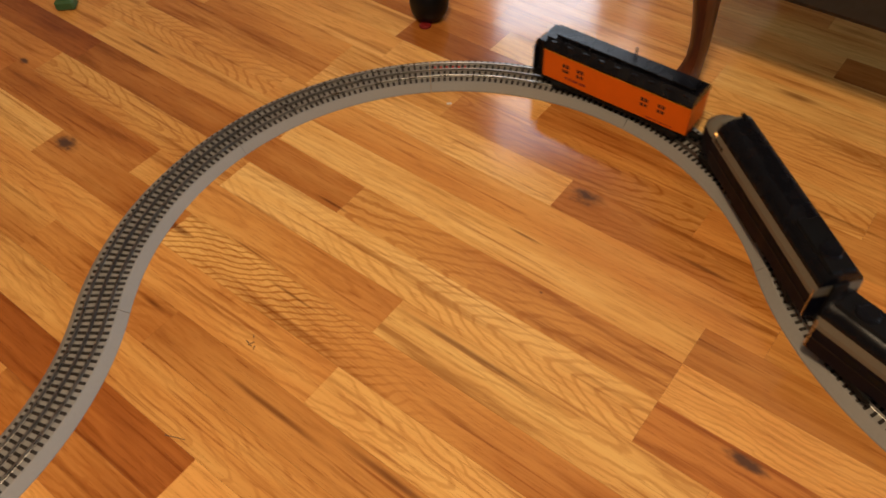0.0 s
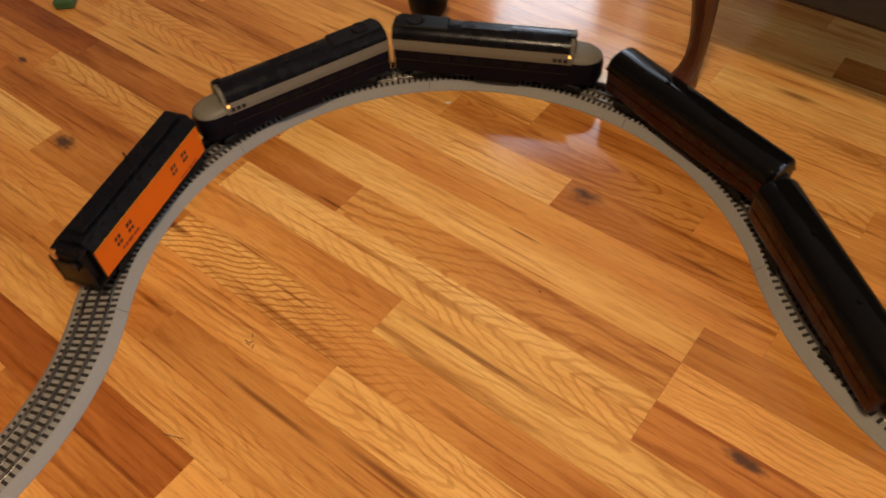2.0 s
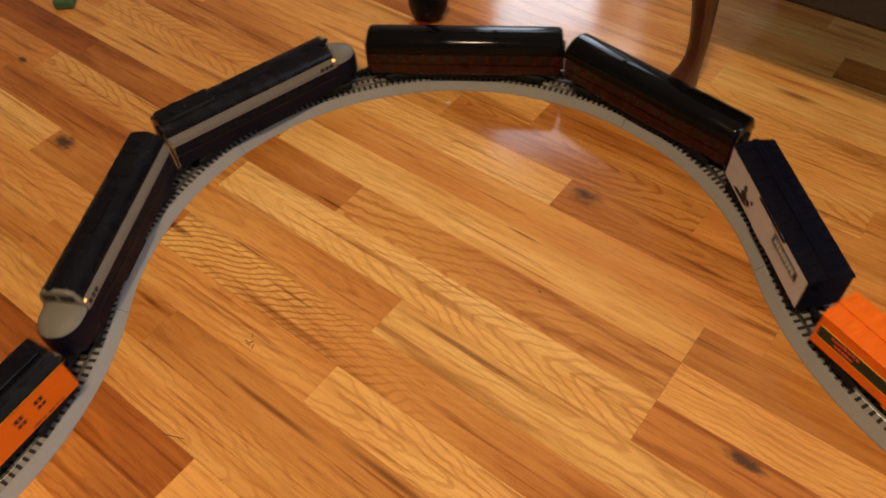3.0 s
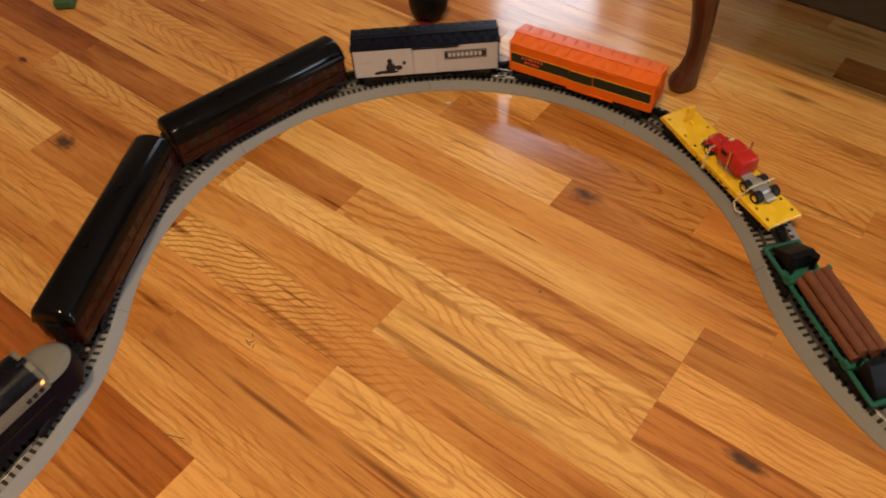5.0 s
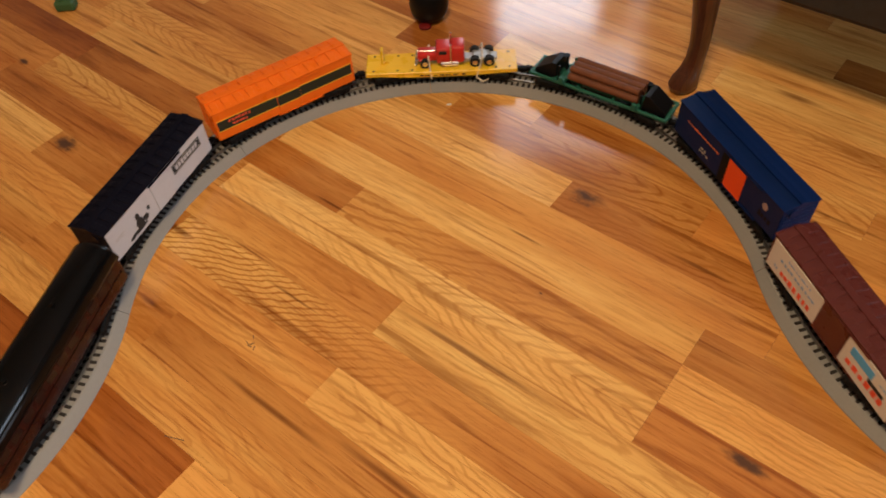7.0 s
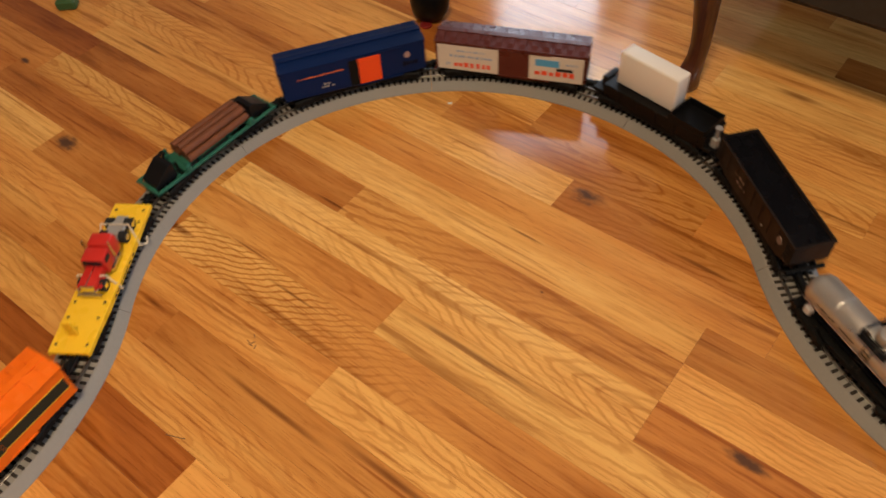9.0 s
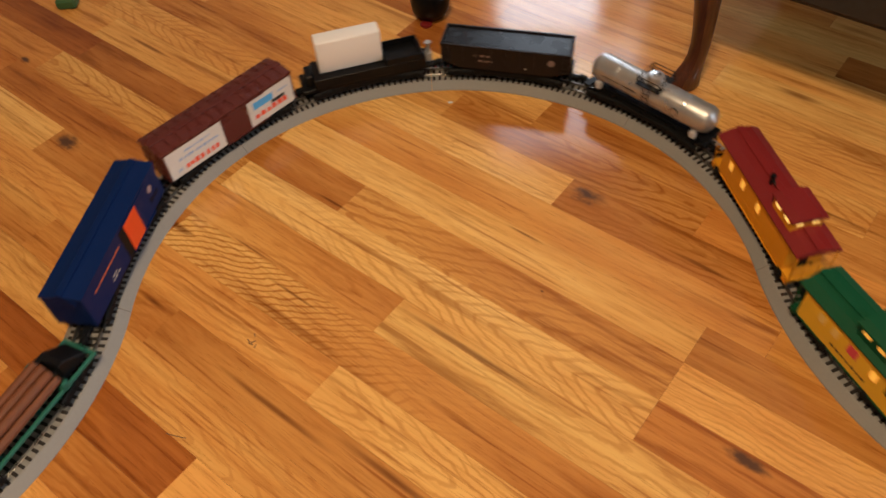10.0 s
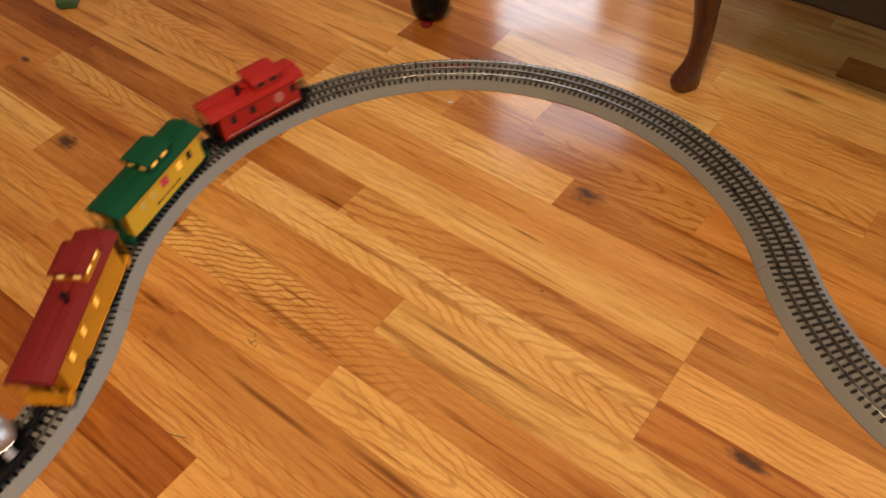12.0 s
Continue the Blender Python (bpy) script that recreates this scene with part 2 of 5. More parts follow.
# Strip by strip across the floor: tone of the boards (0 brown to 1 pale) and where each one ends along it
BOARDS = {
    -3: (0.5, -0.7, 0.3, 0.0, 0.6), -2: (0.3, -0.9, 0.6, -0.1, 0.4), -1: (0.5, -0.78, 0.25, -0.35, 0.55, 0.2, 0.4),
    0: (0.2, -1.10, 0.10, -0.487, 0.60, 0.1, 0.45), 1: (0.6, -1.25, 0.57, -0.12, 0.5), 2: (0.5, -0.95, 0.42, -0.668, 0.47, -0.02, 0.6),
    3: (0.3, -1.32, 0.6, -0.80, 0.55, -0.436, 0.66, 0.12, 0.4), 4: (0.7, -1.45, 0.78, -1.114, 0.30, -0.79, 0.49, 0.05, 0.45, 0.5, 0.5),
    5: (0.4, -1.35, 0.28, -0.940, 0.52, -0.435, 0.68, 0.0, 0.6, 0.4, 0.6), 6: (0.5, -1.30, 0.55, -0.800, 0.80, -0.096, 0.36, 0.5, 0.5),
    7: (0.15, -1.265, 0.25, -0.615, 0.48, -0.096, 0.76, 0.45, 0.4), 8: (0.55, -1.30, 0.62, -0.80, 0.77, -0.096, 0.37, 0.3, 0.6),
    9: (0.4, -1.36, 0.68, -0.90, 0.58, -0.02, 0.5, 0.5, 0.4), 10: (0.6, -1.30, 0.42, -0.862, 0.84, -0.368, 0.28, -0.02, 0.45, 0.5, 0.3),
    11: (0.6, -1.20, 0.52, -0.866, 0.62, -0.62, 0.35, -0.178, 0.48, 0.4, 0.6), 12: (0.7, -1.30, 0.70, -0.80, 0.88, -0.487, 0.38, 0.1, 0.6),
    # Browns in 13 and 14 deepened for the chair's dark reflection, edged at -0.82
    13: (0.7, -1.40, 0.70, -0.82, 0.22, -0.30, 0.62, 0.01, 0.35, 0.4, 0.6), 14: (0.66, -1.20, 0.64, -0.95, 0.26, -0.655, 0.88, -0.25, 0.66, 0.3, 0.7),
    15: (0.6, -0.70, 0.5, -0.33, 0.64, 0.2, 0.6), 16: (0.6, -0.30, 0.7, 0.4, 0.5), 17: (0.55, -0.60, 0.7, 0.1, 0.6),
    18: (0.62, -0.144, 0.28, 0.35, 0.6), 19: (0.6, -0.5, 0.65, 0.3, 0.7), 20: (0.4, -0.2, 0.5), 21: (0.5, -0.4, 0.35, 0.2, 0.5), 22: (0.5, 0.0, 0.4), 23: (0.4, -0.3, 0.6)}

# Boards with a marked figure: strip, a place along it, then strength, fade, heart, taper, ring width and drift of tone
FIGURED = ((4, -0.4, 0.52, -2.7, -0.046, -0.58, 0.0115, -0.70), (6, -0.4, 0.46, 0.2, 0.002, -0.40, 0.0150, -0.25), (3, -0.2, 0.50, 0.3, -0.006, 0.16, 0.0110, -0.1),
           (7, -0.3, 0.62, -0.4, -0.026, -0.30, 0.0170, -0.30), (11, -0.3, 0.70, 0.9, 0.020, 0.20, 0.0130, 0.0), (6, -1.0, 0.55, 0.0, 0.0, 0.22, 0.0130, 0.0),
           (9, -1.1, 0.45, 0.6, 0.0, -0.40, 0.0140, -0.2), (10, -0.2, 0.6, 0.4, 0.010, 0.12, 0.0110, 0.2), (3, -0.6, 0.45, -0.5, 0.026, 0.10, 0.0160, -0.5),
           (5, -0.6, 0.35, 0.0, 0.0, 0.12, 0.0170, -0.35), (13, -0.1, 0.6, 0.8, -0.020, 0.25, 0.0120, 0.0), (15, 0.0, 0.6, 0.0, 0.0, 0.20, 0.0120, 0.0))


def board(u0, u1, v0, k, tone, parent):
    """One board of the floor, in its own space: x along it, y across it."""
    g = 0.00012
    ob = part("floor_board", box((u0 - u1) / 2 + g, (u1 - u0) / 2 - g, g - STRIP / 2, STRIP / 2 - g, -0.008, 0.0), M_OAK, parent)
    ob.matrix_basis = pose(0, 0, 0, 0, 0, math.degrees(TURN)) @ Matrix.Translation(((u0 + u1) / 2, v0 + STRIP / 2, 0))
    figure, fade, heart, taper, ring, drift = (dice.uniform(0.05, 0.42), dice.uniform(-0.5, 0.5), dice.uniform(-0.045, 0.045), dice.choice((-1, 1)) * dice.uniform(0.03, 0.14),
                                               dice.uniform(0.008, 0.016), dice.uniform(-0.35, 0.35))
    for strip, at, *own in FIGURED:
        if strip == k and u0 < at < u1:
            figure, fade, heart, taper, ring, drift = own
    for key, value in (("tone", tone), ("figure", figure), ("fade", fade), ("heart", heart), ("taper", taper), ("ring", ring), ("drift", drift)):
        ob[key] = float(value)
    return ob


floor = tagged(part("floor", box(-4, 4, -3.2, 3, -0.1, -0.002), M_SEAM), "honey-coloured wooden strip floor with a glossy lacquer", "floor", kind="structure")
dice = random.Random(5)
rest = [None] * 5
for k in range(-66, 67):
    v0 = FIRST + STRIP * k
    row = BOARDS.get(k)
    cuts, tones = ([], [0.5]) if row is None else (list(row[1::2]), list(row[0::2]))
    near = row is not None
    while cuts and cuts[-1] < 3.2:
        cuts.append(cuts[-1] + dice.uniform(0.4, 0.9)), tones.append(dice.uniform(0.15, 0.8))
    if row is None:
        at = -5 + dice.uniform(0, 0.8)
        while at < 5:
            cuts.append(at), tones.append(dice.uniform(0.15, 0.8))
            at += dice.uniform(0.45, 1.0)
    else:
        while cuts[0] > -3.4:
            cuts.insert(0, cuts[0] - dice.uniform(0.4, 0.9)), tones.insert(1, tones[0] if cuts[0] > -2.2 else dice.uniform(0.15, 0.8))
    for i in range(1, len(cuts)):
        u0, u1, tone = cuts[i - 1], cuts[i], tones[i]
        cx, cy = UX * (u0 + u1) / 2 - UY * (v0 + STRIP / 2), UY * (u0 + u1) / 2 + UX * (v0 + STRIP / 2)
        if abs(cx) > 4.3 or cy > 3.3 or cy < -3.5:
            continue
        if near and -1.9 < (u0 + u1) / 2 < 0.75:
            board(u0, u1, v0, k, tone, floor)
        elif abs(cx) < 3.98 and -3.18 < cy < 2.98:
            q = min(4, max(0, int(tone * 5)))
            rest[q] = box(u0 + 0.00012, u1 - 0.00012, v0 + 0.00012, v0 + STRIP - 0.00012, -0.008, 0.0, bm=rest[q])
for q, bm in enumerate(rest):
    if bm is None:
        continue
    outer = tagged(part("outer_boards", bm, M_OAK, floor), kind="stuff")
    outer.matrix_basis = pose(0, 0, 0, 0, 0, math.degrees(TURN))
    for key, value in (("tone", 0.1 + 0.2 * q), ("figure", 0.2), ("fade", 0.0), ("heart", 5.0), ("taper", 0.05), ("ring", 0.008), ("drift", 0.0)):
        outer[key] = value

# The room round it: painted walls, a window in the far wall, ceiling
M_WALL = plain("wall_paint", (0.52, 0.47, 0.43), 0.85, scale=8)
M_CEIL = plain("ceiling_paint", (0.74, 0.70, 0.62), 0.9, scale=8)
M_TRIM = plain("white_trim", (0.78, 0.76, 0.70), 0.4, scale=10)
wall = box(-4.1, 0.30, 3.0, 3.15, 0, 2.5)
box(1.08, 4.1, 3.0, 3.15, 0, 2.5, bm=wall), box(0.30, 1.08, 3.0, 3.15, 0, 0.45, bm=wall), box(0.30, 1.08, 3.0, 3.15, 2.16, 2.5, bm=wall)
tagged(part("wall_north", wall, M_WALL), "pale warm grey wall with a window opening", "wall", kind="structure")
tagged(part("wall_south", box(-4.1, 4.1, -3.35, -3.2, 0, 2.5), M_WALL), "pale warm grey painted plaster wall", "wall", kind="structure")
wall = box(4.0, 4.15, -3.2, -1.4, 0, 2.5)
box(4.0, 4.15, 0.2, 3.0, 0, 2.5, bm=wall), box(4.0, 4.15, -1.4, 0.2, 0, 0.68, bm=wall), box(4.0, 4.15, -1.4, 0.2, 2.02, 2.5, bm=wall)
tagged(part("wall_east", wall, M_WALL), "pale warm grey painted wall with a window opening", "wall", kind="structure")
tagged(part("wall_west", box(-4.15, -4.0, -3.2, 3.0, 0, 2.5), M_WALL), "pale warm grey painted plaster wall", "wall", kind="structure")
tagged(part("ceiling", box(-4.1, 4.1, -3.3, 3.1, 2.5, 2.6), M_CEIL), "off-white painted ceiling", "ceiling", kind="structure")
window = thing("window_1", "white framed window with three daylit panes", "window", kind="structure")
sash = box(0.30, 1.08, 3.03, 3.09, 0.45, 0.49)
box(0.30, 1.08, 3.03, 3.09, 2.12, 2.16, bm=sash), box(0.30, 0.34, 3.03, 3.09, 0.49, 2.12, bm=sash), box(1.04, 1.08, 3.03, 3.09, 0.49, 2.12, bm=sash)
# The wide low post is added, unseen, to cut the glare on the floor
box(0.34, 1.04, 3.04, 3.08, 1.37, 1.43, bm=sash), box(0.80, 0.95, 3.045, 3.075, 0.49, 1.37, bm=sash)
part("window_frame", sash, M_TRIM, window)
part("window_sill", box(0.24, 1.14, 2.9, 3.0, 0.42, 0.448, 0.004), M_TRIM, window)
window = thing("window_2", "white framed window in the side wall", "window", kind="structure")
sash = box(4.04, 4.10, -1.4, 0.2, 0.68, 0.72)
box(4.04, 4.10, -1.4, 0.2, 1.98, 2.02, bm=sash), box(4.04, 4.10, -1.4, -1.36, 0.72, 1.98, bm=sash), box(4.04, 4.10, 0.16, 0.2, 0.72, 1.98, bm=sash)
part("window_frame", sash, M_TRIM, window)

# The railway: moulded grey roadbed pieces with black ties and three steel rails
M_BED = plain("moulded_grey_plastic", (0.236, 0.222, 0.200), 0.62, vary=0.10, scale=40, bump=0.3)
M_TIE = plain("black_brown_tie", (0.022, 0.017, 0.013), 0.6, scale=90)
M_RAIL = plain("nickel_rail", (0.26, 0.245, 0.22), 0.30, metal=1.0, scale=80)
M_RAIL_DARK = plain("blackened_centre_rail", (0.16, 0.145, 0.13), 0.33, metal=0.9, scale=80)
M_RED_INK = plain("red_ink", (0.50, 0.05, 0.03), 0.6)
BED = ((-0.0398, 0.0), (0.0398, 0.0), (0.0394, 0.0016), (0.0290, 0.0108), (0.0270, 0.0116), (-0.0270, 0.0116), (-0.0290, 0.0108), (-0.0394, 0.0016))


def rail_outline(o):
    return ((o - 0.0016, 0.0122), (o + 0.0016, 0.0122), (o + 0.0016, 0.0128), (o + 0.0006, 0.0134), (o + 0.0006, 0.0158), (o + 0.0013, 0.0164), (o + 0.0013, 0.0172),
            (o + 0.0009, RAIL), (o - 0.0009, RAIL), (o - 0.0013, 0.0172), (o - 0.0013, 0.0164), (o - 0.0006, 0.0158), (o - 0.0006, 0.0134), (o - 0.0016, 0.0128))


tie_bm = box(-0.0021, 0.0021, -0.0266, 0.0266, 0.0112, 0.0131, 0.0005)
tie_mesh = bpy.data.meshes.new("tie")
tie_bm.to_mesh(tie_mesh)
tie_bm.free()
tie_mesh.materials.append(M_TIE)
TIES = 36


def track_piece(s0, s1, count):
    piece = tagged(new("track_piece"), "grey moulded track piece with black ties and three rails", "track", group="railway track pieces")
    g = 0.0004
    part("roadbed", swept(BED, s0 + g, s1 - g, 0.012), M_BED, piece, smooth=False)
    for o, mat in ((-0.0167, M_RAIL), (0.0, M_RAIL_DARK), (0.0167, M_RAIL)):
        part("rail", swept(rail_outline(o), s0 + g, s1 - g, 0.012), mat, piece, "" if o else "blackened centre rail")
    for i in range(count):
        x, y, a = line(s0 + (s1 - s0) * (i + 0.5) / count)
        tie = new("tie", tie_mesh)
        tie.parent = piece
        tie.matrix_basis = pose(x, y, 0, 0, 0, math.degrees(a))
    return piece


for k in sorted(BENDS):
    track_piece(k * PIECE, (k + 1) * PIECE, TIES)
for way in (-1, 1):
    for k in range(15):
        s0 = way * (3 * PIECE + 0.254 * (k + (way < 0)))
        s0, s1 = (s0, s0 + 0.254)
        piece = tagged(new("track_piece"), "straight grey moulded track piece with black ties", "track", group="railway track pieces")
        part("roadbed", swept(BED, s0 + 0.0004, s1 - 0.0004, 0.127), M_BED, piece)
        for o in (-0.0167, 0.0, 0.0167):
            part("rail", swept(rail_outline(o), s0 + 0.0004, s1 - 0.0004, 0.127), M_RAIL, piece)
        ties = bmesh.new()
        for i in range(25):
            x, y, a = line(s0 + 0.254 * (i + 0.5) / 25)
            b = box(-0.0021, 0.0021, -0.0266, 0.0266, 0.0112, 0.0131)
            join(ties, b, pose(x, y, 0, 0, 0, math.degrees(a)))
        tagged(part("ties", ties, M_TIE, piece), kind="stuff")
# The worn red lettering between the rails beside the joint
marks = thing("track_marking", "worn red lettering moulded between the rails", "marking")
for i in range(6):
    x, y, a = line(-0.008 - i * 0.00998)
    part("letter_bar", join(None, box(-0.0028, 0.0028, -0.0125, -0.0050, 0.0116, 0.0121), pose(x, y, 0, 0, 0, math.degrees(a))), M_RED_INK, marks)


# Train materials
M_BLACK = plain("black_plastic", (0.0045, 0.0045, 0.005), 0.36, scale=50, spec=0.18)
M_DULL = plain("dull_black", (0.0045, 0.0045, 0.0045), 0.55, scale=50, spec=0.14)
M_SHINY = plain("black_enamel", (0.005, 0.005, 0.006), 0.42, spec=0.18)
M_STEEL = plain("bright_steel", (0.55, 0.55, 0.54), 0.25, metal=1.0)
M_ORANGE = plain("orange_paint", (0.68, 0.125, 0.006), 0.42, spec=0.10)
M_DARK_ROOF = plain("black_roof_paint", (0.004, 0.004, 0.0055), 0.24, spec=0.20)
M_GREY = plain("grey_paint", (0.155, 0.138, 0.104), 0.45, spec=0.2)
M_NAVY_BLACK = plain("blue_black_paint", (0.004, 0.004, 0.009), 0.4, spec=0.09)
M_COACH_ROOF = plain("glossy_black_roof", (0.003, 0.0028, 0.0028), 0.11, bump=0.02, spec=0.17)
M_COACH_SIDE = plain("dark_maroon_side", (0.027, 0.005, 0.004), 0.26, bump=0.04, spec=0.22)
M_COACH_GLASS = plain("dark_window", (0.012, 0.007, 0.007), 0.12, bump=0.0)
M_WHITE = plain("off_white_paint", (0.50, 0.485, 0.485), 0.5, spec=0.2)
M_INK = plain("black_ink", (0.02, 0.02, 0.02), 0.6)
M_BRIGHT_ORANGE = plain("bright_orange_plastic", (0.80, 0.148, 0.010), 0.34, spec=0.14)
M_GREEN_BLACK = plain("dark_green_stripe", (0.016, 0.022, 0.014), 0.45)
M_YELLOW_LINE = plain("yellow_line", (0.72, 0.42, 0.03), 0.5)
M_YELLOW = plain("yellow_plastic", (0.85, 0.52, 0.025), 0.28, spec=0.5)
M_RED = plain("red_enamel", (0.52, 0.024, 0.017), 0.36, coat=0.15)
M_CHROME = plain("chrome", (0.75, 0.75, 0.76), 0.15, metal=1.0, vary=0.05)
M_ALLOY = plain("grey_cast_metal", (0.40, 0.40, 0.40), 0.4, metal=0.4)
M_TYRE = plain("black_rubber", (0.014, 0.014, 0.014), 0.75)
M_GLASS = plain("dark_glass", (0.015, 0.017, 0.02), 0.1, bump=0.0)
M_BAND = plain("pale_rubber_band", (0.72, 0.62, 0.45), 0.6)
M_TEAL = plain("green_cast_metal", (0.022, 0.118, 0.082), 0.42, spec=0.2)
M_LOG = plain("brown_log", (0.150, 0.050, 0.021), 0.6, vary=0.55, scale=120, bump=0.5)
M_BLUE = plain("navy_blue_paint", (0.003, 0.014, 0.068), 0.42, spec=0.10)
M_DOOR_RED = plain("vermilion_door", (0.80, 0.075, 0.012), 0.42)
M_ORANGE_LINE = plain("orange_line", (0.70, 0.16, 0.03), 0.5)
M_MAROON = plain("maroon_plastic", (0.092, 0.020, 0.016), 0.30)
M_PALE = plain("pale_grey_panel", (0.62, 0.58, 0.52), 0.5)
M_SKY_INK = plain("light_blue_ink", (0.09, 0.36, 0.66), 0.5)
M_BLUE_INK = plain("pale_blue_ink", (0.26, 0.37, 0.55), 0.5)
M_VERM_INK = plain("vermilion_ink", (0.78, 0.09, 0.04), 0.5)
M_MILK = plain("white_plastic_block", (0.77, 0.73, 0.68), 0.42, vary=0.04)
M_SOOT = plain("brown_black_paint", (0.014, 0.009, 0.007), 0.5, spec=0.2)
M_SILVER = plain("silver_paint", (0.50, 0.49, 0.47), 0.34, metal=0.75)
M_PALE_INK = plain("pale_ink", (0.42, 0.38, 0.32), 0.6)
M_FADED = plain("faded_ink", (0.21, 0.14, 0.11), 0.6)
M_MUSTARD = plain("mustard_paint", (0.66, 0.270, 0.012), 0.42)
M_OXIDE = plain("oxide_red_roof", (0.185, 0.013, 0.012), 0.42)
M_LIT = plain("lit_window", (1.0, 0.62, 0.16), 0.5, bump=0.0, glow=1.0)
M_LIT_SOFT = plain("dim_lit_window", (1.0, 0.48, 0.07), 0.5, bump=0.0, glow=0.55)
M_LIT_DIM = plain("faintly_lit_window", (0.62, 0.40, 0.10), 0.4, bump=0.0, glow=0.10)
M_HEADLIGHT = plain("headlamp_glow", (1.0, 0.45, 0.10), 0.5, bump=0.0, glow=2.0)
M_GREEN = plain("green_paint", (0.006, 0.064, 0.026), 0.42, spec=0.14)
M_LEMON = plain("yellow_side_paint", (0.72, 0.42, 0.03), 0.45)
M_EMBLEM = plain("rose_emblem", (0.62, 0.06, 0.09), 0.5)
M_FADED_ROSE = plain("faded_rose_print", (0.36, 0.24, 0.22), 0.5)
M_PINK = plain("faded_pink_print", (0.52, 0.17, 0.15), 0.5)
M_SCARLET = plain("scarlet_plastic", (0.40, 0.016, 0.011), 0.42)

TRAIN = []
coupled = [0.0]


def place(car, trucks, pitch, reach):
    """Puts the next car behind those that stand already."""
    TRAIN.append((car, trucks, coupled[0] + pitch / 2, reach))
    coupled[0] += pitch


def load(ob):
    """A thing that rides on the car placed last."""
    TRAIN.append((ob, (), *TRAIN[-1][2:]))
    return ob


def built_up(car, tall, wide=1.0, base=0.0125):
    """Makes a car's body taller and wider over its frame, and leaves the trucks as they are."""
    done = set()
    for ob in car.children_recursive:
        if ob.name.startswith(("truck", "wheelset", "coupler")) or ob.data.name in done:
            continue
        done.add(ob.data.name)
        for v in ob.data.vertices:
            v.co.y *= wide
            if v.co.z > base:
                v.co.z = base + (v.co.z - base) * tall
    return car


def running_gear(car, pitch, reach, mat=None, axle=0.016):
    """Two swivelling trucks with side frames, wheels and knuckle couplers."""
    mat = mat or M_DULL
    trucks = []
    for way in (1, -1):
        bm = box(-0.004, 0.004, -0.019, 0.019, 0.006, 0.012)
        for side in (-1, 1):
            y0, y1 = sorted((side * 0.0205, side * 0.0235))
            box(-axle - 0.005, axle + 0.005, y0, y1, 0.0095, 0.0130, 0.0006, bm)
            box(-axle * 0.62, axle * 0.62, y0, y1, 0.0040, 0.0066, 0.0006, bm)
            for x in (-axle, axle):
                box(x - 0.0042, x + 0.0042, y0 - 0.0004, y1 + 0.0008 * side + (0.0008 if side < 0 else 0), 0.0052, 0.0125, 0.0008, bm)
            for x in (-0.006, 0.006):
                box(x - 0.0015, x + 0.0015, y0, y1, 0.006, 0.0100, 0.0, bm)
        # Deep side plates: larger frames that also black out the shade beneath the body
        for side in (-1, 1):
            y0, y1 = sorted((side * 0.0212, side * 0.0260))
            box(-axle - 0.018, axle + 0.018, y0, y1, 0.0012, 0.0135, 0.002, bm)
            for x in (-axle - 0.010, -axle * 0.4, axle * 0.4, axle + 0.010):
                box(x - 0.003, x + 0.003, y0, y1 + (0.0012 if side > 0 else 0.0), 0.0020, 0.0110, 0.001, bm)
        truck = part("truck", bm, mat, car)
        truck.location = (way * reach, 0, 0)
        for x in (-axle, axle):
            wheel = rod((x, -0.0195, 0.0085), (x, -0.0160, 0.0085), 0.0085, seg=16)
            rod((x, 0.0160, 0.0085), (x, 0.0195, 0.0085), 0.0085, wheel, 16)
            rod((x, -0.0160, 0.0085), (x, -0.0148, 0.0085), 0.0100, wheel, 16), rod((x, 0.0148, 0.0085), (x, 0.0160, 0.0085), 0.0100, wheel, 16)
            rod((x, -0.016, 0.0085), (x, 0.016, 0.0085), 0.0016, wheel, 8)
            part("wheelset", wheel, M_STEEL if mat is not M_DULL else M_DULL, truck)
        end = pitch / 2 - reach
        bm = box(min(0, way * (end - 0.009)), max(0, way * (end - 0.009)), -0.0035, 0.0035, 0.0070, 0.0105, 0.0005)
        x0, x1 = sorted((way * (end - 0.012), way * (end + 0.001)))
        box(x0, x1, -0.006 if way > 0 else -0.002, 0.002 if way > 0 else 0.006, 0.0050, 0.0135, 0.0015, bm)
        part("coupler", bm, M_DULL, truck)
        trucks.append(truck)
    return tuple(trucks)


def panel(name, car, x0, x1, z0, z1, y, mat, thick=0.0006, label="", bevel=0.0):
    """A thin piece on the outside of the left or right wall at y."""
    y0, y1 = sorted((y, y + math.copysign(thick, y)))
    return part(name, box(x0, x1, y0, y1, z0, z1, bevel), mat, car, label)


def ladder(car, x, y, z0, z1, mat):
    bm = bmesh.new()
    s = math.copysign(0.0016, y)
    for k in range(5):
        z = z0 + (z1 - z0) * (k + 0.5) / 5
        rod((x - 0.006, y + s, z), (x + 0.006, y + s, z), 0.0006, bm, 6)
    for dx in (-0.006, 0.006):
        rod((x + dx, y + s, z0), (x + dx, y + s, z1), 0.0006, bm, 6)
    part("ladder", bm, mat, car)


def end_ribs(car, L, w, z0, z1, mat):
    for way in (-1, 1):
        bm = bmesh.new()
        for k in range(6):
            z = z0 + (z1 - z0) * (k + 0.5) / 6
            x0, x1 = sorted((way * L / 2, way * (L / 2 + 0.0012)))
            box(x0, x1, -w * 0.86, w * 0.86, z - 0.0015, z + 0.0015, 0.0005, bm)
        rod((way * (L / 2 + 0.001), 0.012, z1 - 0.006), (way * (L / 2 + 0.003), 0.012, z1 - 0.006), 0.006, bm, 14)
        part("end_ribs", bm, mat, car)


